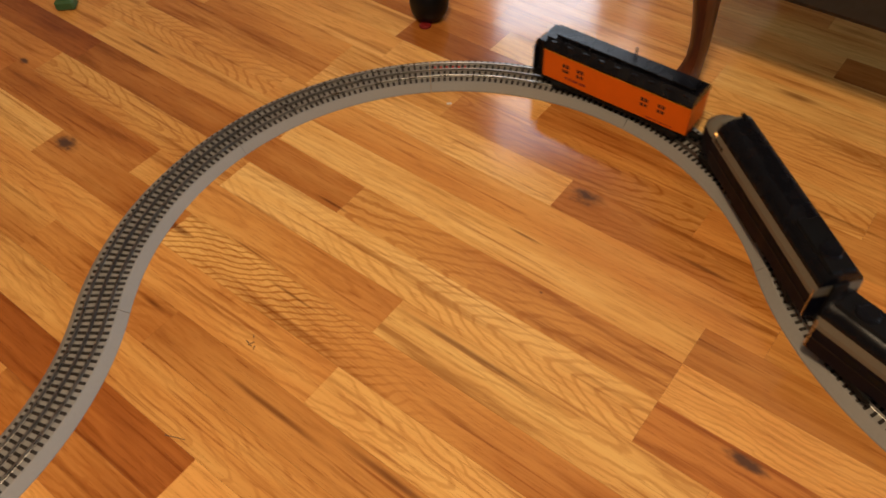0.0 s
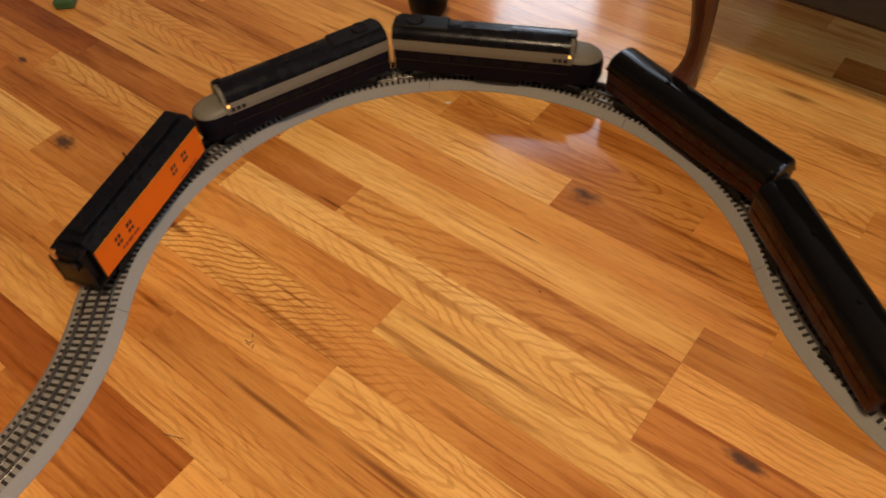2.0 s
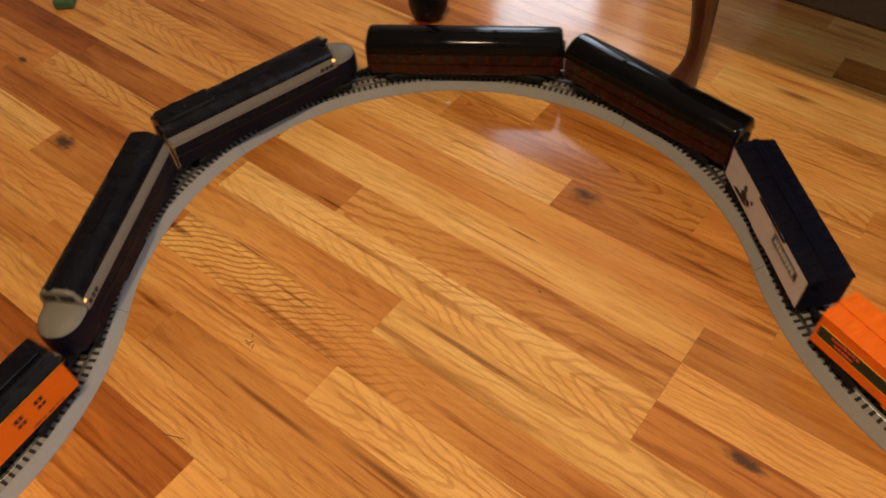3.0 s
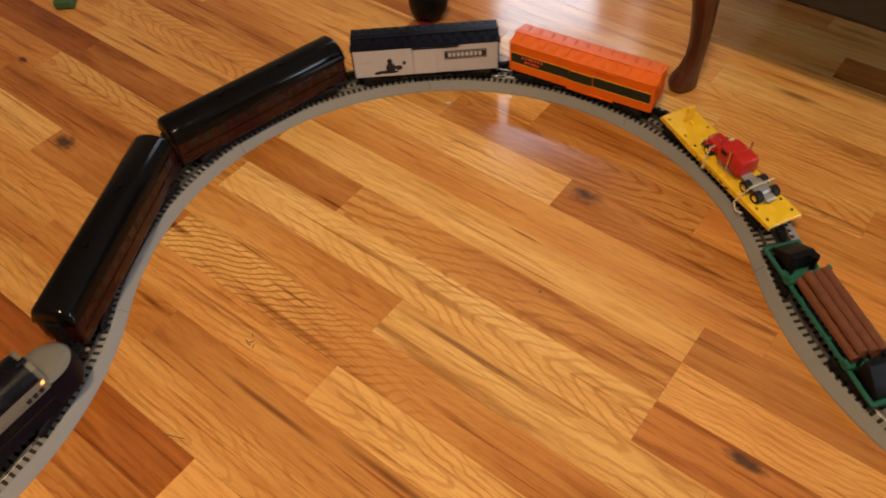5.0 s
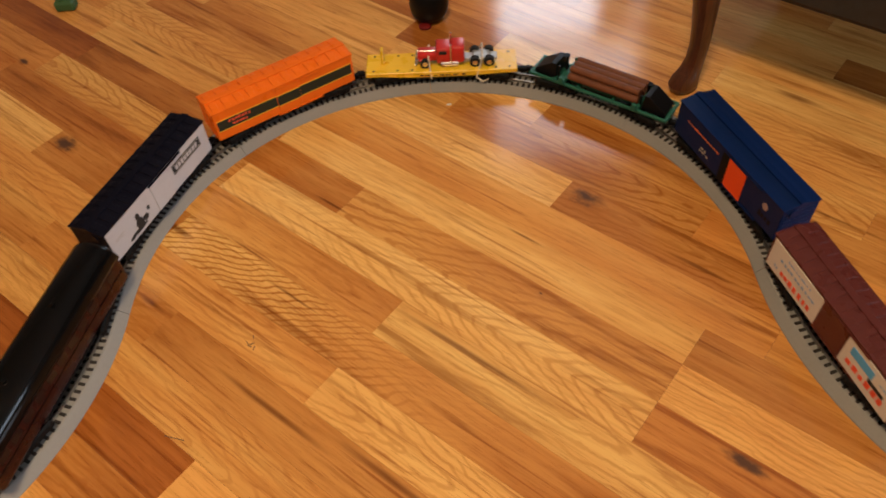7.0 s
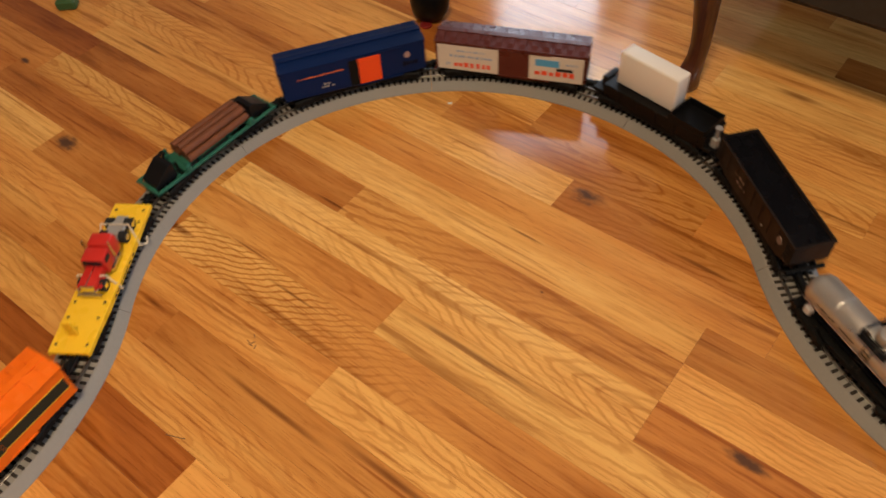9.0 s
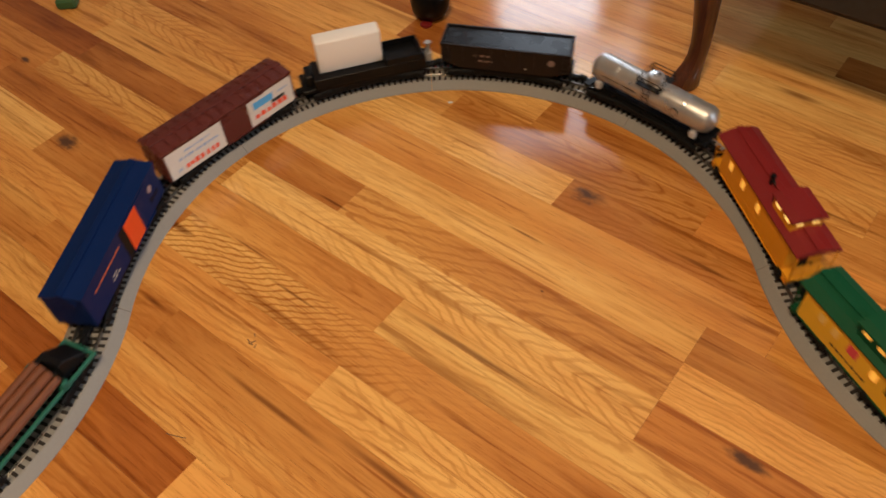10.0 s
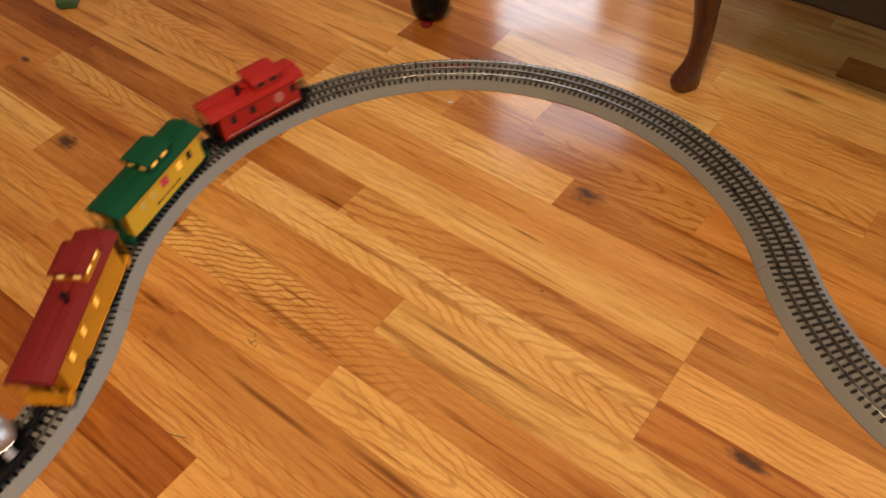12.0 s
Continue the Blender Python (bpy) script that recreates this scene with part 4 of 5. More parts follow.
        part("loop", bm, M_BAND, band)


def log_car():
    pitch, w = 0.269, 0.0260
    car = thing("log_car", "green log-dump car with black end bunkers", "log car", group="toy train cars")
    L = pitch - 0.030
    bm = box(-L / 2, L / 2, -0.010, 0.010, 0.0120, 0.0180, 0.001)
    for s in (-1, 1):
        y0, y1 = sorted((s * (w - 0.005), s * w))
        box(-L / 2, L / 2, y0, y1, 0.0150, 0.0200, 0.001, bm)
    for x in (-L / 2, -0.072, -0.030, 0.030, 0.072, L / 2 - 0.006):
        box(x, x + 0.006, -w, w, 0.0150, 0.0195, 0.0008, bm)
    part("frame", bm, M_TEAL, car)
    for x in (-0.066, 0.060):
        bm = box(x - 0.006, x + 0.006, -w - 0.003, w + 0.003, 0.0200, 0.0250, 0.001)
        for s in (-1, 1):
            box(x - 0.004, x + 0.004, *sorted((s * w, s * (w + 0.005))), 0.0200, 0.0330, 0.001, bm)
        part("bolster", bm, M_TEAL, car)
    for way in (-1, 1):
        x0, x1 = sorted((way * 0.076, way * 0.112))
        bm = bmesh.new()
        shape = [(way * x, z) for x, z in ((0.074, 0.0180), (0.113, 0.0180), (0.113, 0.0235), (0.084, 0.0440), (0.076, 0.0440))]
        ends = [[bm.verts.new((x, y, z)) for x, z in shape] for y in (-0.0170, 0.0170)]
        bm.faces.new(ends[0]), bm.faces.new(ends[1][::-1])
        for i in range(5):
            bm.faces.new((ends[0][i], ends[1][i], ends[1][(i + 1) % 5], ends[0][(i + 1) % 5]))
        bmesh.ops.bevel(bm, geom=bm.edges[:], offset=0.0010, segments=2, affect="EDGES", profile=0.5)
        box(*sorted((way * 0.0690, way * 0.0720)), -0.0170, -0.0130, 0.0180, 0.0420, 0.0006, bm), box(*sorted((way * 0.0690, way * 0.0720)), 0.0130, 0.0170, 0.0180, 0.0420, 0.0006, bm)
        part("bunker", bm, M_SHINY, car, "black sloping mechanism cover")
        part("brake_stand", rod((way * 0.072, -0.012, 0.020), (way * 0.072, -0.012, 0.044), 0.0012, seg=8), M_DULL, car)
        part("hand_wheel", rod((way * 0.072, -0.012, 0.044), (way * 0.072, -0.012, 0.0455), 0.0052, seg=14), M_DULL, car)
    part("log_bed", box(-0.060, 0.058, -0.020, 0.020, 0.0250, 0.0268, 0.0004), M_TEAL, car)
    place(car, running_gear(car, pitch, 0.076), pitch, 0.076)
    dice = random.Random(9)
    for k in range(7):
        log = load(thing("log", "dark brown stained wooden log on the log car", "log", group="logs on the log car"))
        y, z, r = ((-0.0180, 0.0328, 0.0060), (-0.0060, 0.0330, 0.0061), (0.0061, 0.0328, 0.0060), (0.0181, 0.0329, 0.0060), (-0.0121, 0.0432, 0.0060), (0.0001, 0.0434, 0.0061), (0.0121, 0.0432, 0.0060))[k]
        x0, x1 = -0.068 + dice.uniform(-0.002, 0.002), 0.050 + dice.uniform(-0.002, 0.002)
        b = bmesh.new()
        rings = []
        for i in range(9):
            x = x0 + (x1 - x0) * i / 8
            rings.append([b.verts.new((x, y + (r + dice.uniform(-0.0003, 0.0003)) * math.cos(a * math.pi / 6), z + (r + dice.uniform(-0.0003, 0.0003)) * math.sin(a * math.pi / 6))) for a in range(12)])
        for u, v in zip(rings, rings[1:]):
            for i in range(12):
                b.faces.new((u[i], u[(i + 1) % 12], v[(i + 1) % 12], v[i]))
        b.faces.new(rings[0]), b.faces.new(rings[-1][::-1])
        part("log_wood", b, M_LOG, log, smooth=True)


def blue_boxcar():
    car, L, w, eave = boxcar("boxcar", "navy blue boxcar with a vermilion door", 0.267, M_BLUE, M_BLUE, None, 0, door=M_DOOR_RED, door_x=(-0.043, -0.006), top=0.0685)
    for y in (-w, w):
        bars(car, y, 0.018, 0.094, 0.0468, 0.0494, M_ORANGE_LINE, 20)
        bars(car, y, 0.036, 0.060, 0.0260, 0.0285, M_PALE_INK, 3), bars(car, y, 0.042, 0.054, 0.0300, 0.0340, M_PALE_INK, 2)
        # Shade inside the open door, laid on the wall as a black sheet
        panel("doorway", car, -0.0055, 0.0095, 0.0176, eave - 0.004, y, M_DULL, 0.0004, "dull black sheet for the shade in the open door")
        part("emblem", rod((-0.088, y, 0.0465), (-0.088, y + math.copysign(0.0005, y), 0.0465), 0.0050, seg=18), M_FADED_ROSE, car, "pale round emblem")
        bars(car, y, -0.105, -0.078, 0.0280, 0.0370, M_NAVY_BLACK, 4)
    return built_up(car, 1.15)


def maroon_boxcar():
    car, L, w, eave = boxcar("boxcar", "maroon boxcar with pale lettered side panels", 0.275, M_MAROON, M_MAROON, None, 13, door=M_MAROON, door_x=(-0.030, 0.016))
    for y in (-w, w):
        panel("side_panel", car, 0.018, L / 2 - 0.004, 0.0168, eave - 0.003, y, M_PALE, 0.0009, "pale printed panel")
        panel("side_panel", car, -L / 2 + 0.004, -0.032, 0.0168, eave - 0.003, y, M_PALE, 0.0009, "pale printed panel")
        yy = y + math.copysign(0.0009, y)
        bars(car, yy, 0.040, 0.088, 0.0490, 0.0520, M_BLUE_INK, 9), bars(car, yy, 0.028, 0.100, 0.0390, 0.0435, M_BLUE_INK, 10), bars(car, yy, 0.030, 0.094, 0.0225, 0.0310, M_VERM_INK, 7)
        bars(car, yy, 0.098, 0.106, 0.0240, 0.0290, M_BLUE_INK, 2)
        panel("blue_print", car, -0.080, -0.042, 0.0410, 0.0525, yy, M_SKY_INK, 0.0003), panel("dark_print", car, -0.102, -0.076, 0.0350, 0.0400, yy, M_INK, 0.0003)
        bars(car, yy, -0.106, -0.040, 0.0250, 0.0340, M_VERM_INK, 6), bars(car, yy, -0.110, -0.090, 0.0460, 0.0490, M_BLUE_INK, 4)
    return built_up(car, 1.10)


def dump_car():
    pitch, w = 0.239, 0.0265
    car = thing("coal_dump_car", "black dump car with an open bin and a brake stand", "dump car", group="toy train cars")
    L = 0.219
    part("frame", box(-L / 2, L / 2, -w + 0.002, w - 0.002, 0.0130, 0.0195, 0.001), M_BLACK, car)
    bm = box(-0.098, 0.088, -w, w, 0.0195, 0.0370, 0.001)
    part("bed", bm, M_BLACK, car)
    bm = bmesh.new()
    x0, x1 = -0.094, -0.032
    box(x0, x0 + 0.002, -w, w, 0.037, 0.0470, bm=bm), box(x1 - 0.002, x1, -w, w, 0.037, 0.0470, bm=bm), box(x0, x1, -w, -w + 0.002, 0.037, 0.0470, bm=bm), box(x0, x1, w - 0.002, w, 0.037, 0.0470, bm=bm)
    part("bin", bm, M_BLACK, car, "open black bin")
    for x in (-0.085, -0.045, -0.01, 0.025, 0.06, 0.082):
        for y in (-w, w):
            panel("stake", car, x - 0.002, x + 0.002, 0.0140, 0.0370, y, M_BLACK, 0.0012)
    part("end_housing", box(0.088, 0.100, -0.016, 0.016, 0.0195, 0.0400, 0.002), M_BLACK, car)
    stand = rod((-0.106, 0.010, 0.0195), (-0.106, 0.010, 0.0520), 0.0030, seg=10)
    rod((-0.106, 0.010, 0.0520), (-0.106, 0.010, 0.0540), 0.0056, stand, 16), box(-0.111, -0.101, 0.004, 0.016, 0.0195, 0.0350, 0.001, stand)
    part("brake_stand", stand, M_ALLOY, car, "grey metal brake stand")
    part("underframe", box(-0.088, 0.088, -0.0230, 0.0230, 0.0030, 0.0130, 0.001), M_DULL, car)
    place(car, running_gear(car, pitch, 0.064), pitch, 0.064)
    block = load(thing("white_container", "smooth off-white plastic container lying on the dump car", "container"))
    part("shell", box(-0.030, 0.0715, -0.0180, 0.0120, 0.0370, 0.0950, 0.0035, seg=3), M_MILK, block, smooth=True)
    part("end_cap", box(0.0700, 0.0752, -0.0176, 0.0116, 0.0374, 0.0946, 0.0020, seg=2), M_MILK, block, smooth=True)


def hopper_car():
    pitch, w = 0.240, 0.0270
    car = thing("hopper_car", "brown-black open hopper car with pale lettering", "hopper car", group="toy train cars")
    L = pitch - 0.030
    b = bmesh.new()
    shape = ((-L / 2, 0.0290), (-L / 2 + 0.030, 0.0190), (L / 2 - 0.030, 0.0190), (L / 2, 0.0290), (L / 2, 0.0580), (-L / 2, 0.0580))
    a, c = [b.verts.new((x, -w, z)) for x, z in shape], [b.verts.new((x, w, z)) for x, z in shape]
    b.faces.new(a), b.faces.new(c[::-1])
    for i in range(len(shape)):
        b.faces.new((a[i], c[i], c[(i + 1) % len(shape)], a[(i + 1) % len(shape)]))
    part("body", b, M_SOOT, car)
    bm = box(-L / 2 - 0.001, L / 2 + 0.001, -w - 0.001, -w + 0.002, 0.0580, 0.0615)
    box(-L / 2 - 0.001, L / 2 + 0.001, w - 0.002, w + 0.001, 0.0580, 0.0615, bm=bm), box(-L / 2 - 0.001, -L / 2 + 0.002, -w, w, 0.0580, 0.0615, bm=bm), box(L / 2 - 0.002, L / 2 + 0.001, -w, w, 0.0580, 0.0615, bm=bm)
    part("rim", bm, M_SOOT, car)
    # The open hopper's shaded inside, put in as a flat black sheet
    part("coal_load", box(-L / 2 + 0.003, L / 2 - 0.003, -w + 0.003, w - 0.003, 0.0570, 0.0592, 0.0006), M_DARK_ROOF, car, "flat black sheet for the shaded inside")
    for y in (-w, w):
        for k in range(9):
            x = -L / 2 + 0.012 + k * (L - 0.024) / 8
            panel("side_stake", car, x - 0.0012, x + 0.0012, 0.0290, 0.0580, y, M_SOOT, 0.0012)
        bars(car, y, 0.022, 0.054, 0.0420, 0.0465, M_FADED, 3), bars(car, y, 0.020, 0.044, 0.0330, 0.0370, M_FADED, 3)
        part("emblem", rod((-0.075, y, 0.0440), (-0.075, y + math.copysign(0.0014, y), 0.0440), 0.0056, seg=18), M_FADED, car, "pale round emblem")
        bars(car, y, -0.036, -0.032, 0.0265, 0.0295, M_PALE_INK, 1)
    part("sill", box(-L / 2, L / 2, -0.006, 0.006, 0.0120, 0.0165), M_DULL, car)
    part("hopper_chute", box(-0.082, 0.082, -0.0240, 0.0240, 0.0030, 0.0192, 0.003), M_DULL, car)
    for way in (-1, 1):
        part("end_sill", box(*sorted((way * (L / 2 - 0.002), way * (L / 2 + 0.003))), -w, w, 0.0130, 0.0175, 0.0005), M_DULL, car)
        ladder(car, way * (L / 2 - 0.009), w, 0.0270, 0.0570, M_SOOT), ladder(car, way * (L / 2 - 0.009), -w, 0.0270, 0.0570, M_SOOT)
    built_up(car, 1.03)
    place(car, running_gear(car, pitch, 0.066), pitch, 0.066)


def tank_car():
    pitch = 0.263
    car = thing("tank_car", "silver tank car with a railed dome on a black frame", "tank car", group="toy train cars")
    lie = Matrix.Rotation(math.pi / 2, 4, "Y")
    r, zc, h = 0.0215, 0.0450, 0.108
    tank = turned([(0.004, -h), (r * 0.55, -h + 0.002), (r * 0.88, -h + 0.007), (r, -h + 0.014), (r, h - 0.014), (r * 0.88, h - 0.007), (r * 0.55, h - 0.002), (0.004, h)], seg=32, m=Matrix.Translation((0, 0, zc)) @ lie)
    part("tank", tank, M_SILVER, car, smooth=True)
    for x in (-0.060, 0.060):
        part("tank_band", turned([(r + 0.0005, -0.0012), (r + 0.0008, 0.0), (r + 0.0005, 0.0012)], seg=32, m=Matrix.Translation((x, 0, zc)) @ lie), M_SILVER, car)
    part("dome", turned([(0.0125, zc + r - 0.003), (0.0128, zc + r + 0.0075), (0.0110, zc + r + 0.0100), (0.005, zc + r + 0.0115), (0.001, zc + r + 0.0118)], seg=24), M_SILVER, car, smooth=True)
    part("dome_hatch", turned([(0.0060, zc + r + 0.0110), (0.0060, zc + r + 0.0130), (0.0020, zc + r + 0.0136)], seg=16), M_CHROME, car)
    bm = bmesh.new()
    zp = zc + r - 0.0035
    for s in (-1, 1):
        box(-0.020, 0.020, *sorted((s * 0.0130, s * 0.0225)), zp, zp + 0.0016, bm=bm)
    box(-0.0200, -0.0130, -0.0225, 0.0225, zp, zp + 0.0016, bm=bm), box(0.0130, 0.0200, -0.0225, 0.0225, zp, zp + 0.0016, bm=bm)
    part("dome_platform", bm, M_BLACK, car)
    bm = bmesh.new()
    for zz in (zp + 0.0075, zp + 0.0140):
        for p, q in (((-0.019, -0.0215), (0.019, -0.0215)), ((-0.019, 0.0215), (0.019, 0.0215)), ((-0.019, -0.0215), (-0.019, 0.0215)), ((0.019, -0.0215), (0.019, 0.0215))):
            rod((*p, zz), (*q, zz), 0.0007, bm, 6)
    for x in (-0.019, 0.019):
        for y in (-0.0215, 0.0215):
            rod((x, y, zp), (x, y, zp + 0.0140), 0.0008, bm, 6)
    part("railing", bm, M_BLACK, car)
    for s in (-1, 1):
        bm = bmesh.new()
        for k in range(6):
            rod((-0.005, s * 0.0238, 0.020 + k * 0.0068), (0.005, s * 0.0238, 0.020 + k * 0.0068), 0.0006, bm, 6)
        for x in (-0.005, 0.005):
            rod((x, s * 0.0238, 0.016), (x, s * 0.0238, zp + 0.001), 0.0007, bm, 6)
        part("ladder", bm, M_BLACK, car)
        for x in (-0.086, 0.086):
            part("saddle", box(x - 0.0050, x + 0.0050, *sorted((s * 0.013, s * 0.0225)), 0.0175, 0.0300, 0.0015), M_WHITE, car, "white tank saddle")
        part("emblem", rod((-0.050, s * (r - 0.0008), zc + 0.002), (-0.050, s * (r + 0.0004), zc + 0.002), 0.0068, seg=20), M_INK, car, "black ringed emblem")
        part("emblem_face", rod((-0.050, s * (r + 0.0002), zc + 0.002), (-0.050, s * (r + 0.0007), zc + 0.002), 0.0056, seg=20), M_SILVER, car)
        for x0, x1 in ((0.050, 0.080), (0.018, 0.044)):
            bars(car, s * (r - 0.0001), x0, x1, zc + 0.0000, zc + 0.0030, M_INK, 5)
        part("hand_rail", rod((-h + 0.010, s * (r + 0.0022), zc - 0.004), (h - 0.010, s * (r + 0.0022), zc - 0.004), 0.0006, seg=6), M_CHROME, car)
    bm = box(-0.110, 0.110, -0.0130, 0.0130, 0.0130, 0.0180, 0.001)
    for way in (-1, 1):
        box(*sorted((way * 0.098, way * 0.110)), -0.024, 0.024, 0.0125, 0.0185, 0.001, bm)
    part("frame", bm, M_BLACK, car)
    part("underframe", box(-0.088, 0.088, -0.0220, 0.0220, 0.0035, 0.0128, 0.001), M_DULL, car)
    place(car, running_gear(car, pitch, 0.072), pitch, 0.072)


def caboose(label, pitch, side, roof, ends, cupola_x, windows, lit, size, emblem=None, jack=None, porch=0.020):
    """A guard's van with end platforms and a cupola on the roof."""
    car = thing("caboose", label, "caboose", group="toy train cars")
    L, w, eave = pitch - 0.028, 0.0270, size
    a = L / 2 - porch
    part("body", box(-a, a, -w, w, 0.0120, eave, 0.0008), side, car)
    part("roof", extrude(((-w - 0.0025, eave - 0.0005), (w + 0.0025, eave - 0.0005), (w + 0.0025, eave + 0.0015), (w * 0.6, eave + 0.0065), (0, eave + 0.0080), (-w * 0.6, eave + 0.0065), (-w - 0.0025, eave + 0.0015)), -L / 2, L / 2), roof, car)
    part("roof_walk", box(-L / 2 - 0.001, L / 2 + 0.001, -0.0050, 0.0050, eave + 0.0080, eave + 0.0090, 0.0003), roof, car)
    cz = eave + 0.0225
    cup = part("cupola", box(cupola_x - 0.0230, cupola_x + 0.0230, -w * 0.80, w * 0.80, eave + 0.002, cz - 0.0030, 0.0008), side if emblem is None and jack else roof, car)
    part("cupola_roof", extrude(((-w * 0.90, cz - 0.0034), (w * 0.90, cz - 0.0034), (w * 0.88, cz - 0.0015), (w * 0.5, cz + 0.0015), (-w * 0.5, cz + 0.0015), (-w * 0.88, cz - 0.0015)), cupola_x - 0.0265, cupola_x + 0.0265), roof, cup)
    for s in (-1, 1):
        for x in (cupola_x - 0.0110, cupola_x + 0.0110):
            part("cupola_window", box(x - 0.0055, x + 0.0055, *sorted((s * w * 0.80, s * (w * 0.80 + 0.0006))), cz - 0.0105, cz - 0.0045), lit, cup)
        for way in (-1, 1):
            y0, y1 = sorted((s * 0.006, s * 0.015))
            part("cupola_window", box(*sorted((cupola_x + way * 0.0230, cupola_x + way * 0.0236)), y0, y1, cz - 0.0105, cz - 0.0045), lit, cup)
    for s in (-1, 1):
        y = s * w
        for x, mat in windows:
            fr = panel("window_frame", car, x - 0.0062, x + 0.0062, 0.0330, 0.0475, y, side, 0.0009)
            part("window_pane", box(x - 0.0048, x + 0.0048, *sorted((y + s * 0.0009, y + s * 0.0012)), 0.0345, 0.0460), mat, fr)
        if emblem and emblem[3] is M_PINK:
            part("emblem", rod((emblem[0], y, emblem[1]), (emblem[0], y + s * 0.0006, emblem[1]), emblem[2], seg=20), M_PINK, car, "faded round emblem")
            part("hand_rail", rod((-a + 0.004, y + s * 0.0016, 0.0185), (a - 0.004, y + s * 0.0016, 0.0185), 0.0008, seg=6), M_CHROME, car, "bright metal side rail")
        elif emblem:
            panel("emblem", car, emblem[0] - emblem[2], emblem[0] + emblem[2], emblem[1] - emblem[2] * 0.8, emblem[1] + emblem[2] * 0.8, y, emblem[3], 0.0006, "printed emblem", 0.0)
        bars(car, y, -0.026, 0.030, 0.0205, 0.0240, M_INK if side is M_LEMON else ends, 7)
        panel("side_sill", car, -a, a, 0.0110, 0.0125, y, ends, 0.0012)
    for way in (-1, 1):
        x0, x1 = sorted((way * a, way * L / 2))
        part("platform", box(x0, x1, -w, w, 0.0120, 0.0150, 0.0005), ends, car)
        bm = bmesh.new()
        xe = way * (L / 2 - 0.0015)
        for y in (-w + 0.001, -0.0090, 0.0090, w - 0.001):
            rod((xe, y, 0.015), (xe, y, 0.0360 if abs(y) > 0.01 else 0.0330), 0.0010, bm, 6)
        for z in (0.0250, 0.0340):
            rod((xe, -w + 0.001, z), (xe, w - 0.001, z), 0.0009, bm, 6)
        for y in (-w + 0.001, w - 0.001):
            rod((xe, y, 0.015), (xe, y, eave), 0.0010, bm, 6)
        part("end_railing", bm, ends, car)
        for s in (-1, 1):
            part("step", box(x0 + 0.003, x1 - 0.003, *sorted((s * (w - 0.006), s * (w + 0.001))), 0.0050, 0.0120), ends, car)
        part("end_door", box(*sorted((way * a, way * (a + 0.0008))), -0.0065, 0.0065, 0.0150, 0.0440), ends if ends is not side else M_DULL, car)
    if jack is not None:
        bm = rod((jack, 0.008, eave + 0.004), (jack, 0.008, eave + 0.0185), 0.0026, seg=10)
        rod((jack, 0.008, eave + 0.0185), (jack, 0.008, eave + 0.0210), 0.0042, bm, 10), rod((jack, 0.008, eave + 0.0185), (jack - 0.010, 0.008, eave + 0.0130), 0.0010, bm, 6)
        part("smoke_jack", bm, M_BLACK, car, "black smoke pipe")
    part("underframe", box(-L / 2 + 0.004, L / 2 - 0.004, -0.0235, 0.0235, 0.0050, 0.0120, 0.001), M_DULL, car)
    built_up(car, 1.13)
    place(car, running_gear(car, pitch, L / 2 - 0.040, axle=0.014), pitch, L / 2 - 0.040)
    return car


baggage_car()
locomotive(0.342, 1)
locomotive(0.364, -1)
coach(0.331)
coach(0.320)
white_boxcar()
orange_boxcar()
flat_car()
log_car()
blue_boxcar()
maroon_boxcar()
dump_car()
hopper_car()
tank_car()
caboose("mustard yellow caboose with oxide red roof and lit windows", 0.256, M_MUSTARD, M_OXIDE, M_MUSTARD, -0.052, ((0.066, M_LIT_SOFT), (0.030, M_LIT_SOFT), (-0.014, M_LIT_SOFT)), M_LIT, 0.0540, jack=0.004)
caboose("yellow caboose with dark green roof, cupola and ends", 0.222, M_LEMON, M_GREEN, M_GREEN, -0.010, ((0.052, M_LIT_DIM), (0.030, M_LIT_DIM), (-0.032, M_LIT_SOFT), (-0.056, M_GLASS)), M_LIT_SOFT, 0.0540,
        emblem=(0.002, 0.0400, 0.0075, M_EMBLEM), porch=0.012)
caboose("scarlet red caboose with dark windows and a pale emblem", 0.195, M_SCARLET, M_SCARLET, M_BLACK, -0.024, ((0.048, M_GLASS), (0.014, M_GLASS), (-0.060, M_GLASS)), M_GLASS, 0.0520,
        emblem=(-0.034, 0.0370, 0.0085, M_PINK), jack=0.022, porch=0.014)


# The furniture at the edge of the floor
def stained(name, a, c, rough=0.3):
    m, n, l, b = material(name)
    tc, mp, t = n.new("ShaderNodeTexCoord"), n.new("ShaderNodeMapping"), n.new("ShaderNodeTexNoise")
    mp.inputs["Scale"].default_value = (60, 60, 6)
    t.inputs["Detail"].default_value = 5
    r = n.new("ShaderNodeValToRGB")
    r.color_ramp.elements[0].color, r.color_ramp.elements[1].color = (*a, 1), (*c, 1)
    r.color_ramp.elements[0].position, r.color_ramp.elements[1].position = 0.3, 0.7
    l.new(tc.outputs["Object"], mp.inputs[0]), l.new(mp.outputs[0], t.inputs["Vector"]), l.new(t.outputs[0], r.inputs[0]), l.new(r.outputs[0], b.inputs["Base Color"])
    b.inputs["Roughness"].default_value, b.inputs["Coat Weight"].default_value = rough, 0.12
    bp = n.new("ShaderNodeBump")
    bp.inputs["Strength"].default_value, bp.inputs["Distance"].default_value = 0.2, 0.001
    l.new(t.outputs[0], bp.inputs["Height"]), l.new(bp.outputs[0], b.inputs["Normal"])
    return m


M_CHERRY = stained("cherry_wood", (0.052, 0.015, 0.007), (0.105, 0.032, 0.013))
M_CLOTH = plain("dark_brown_cloth", (0.036, 0.028, 0.021), 0.9, scale=150, bump=0.6)


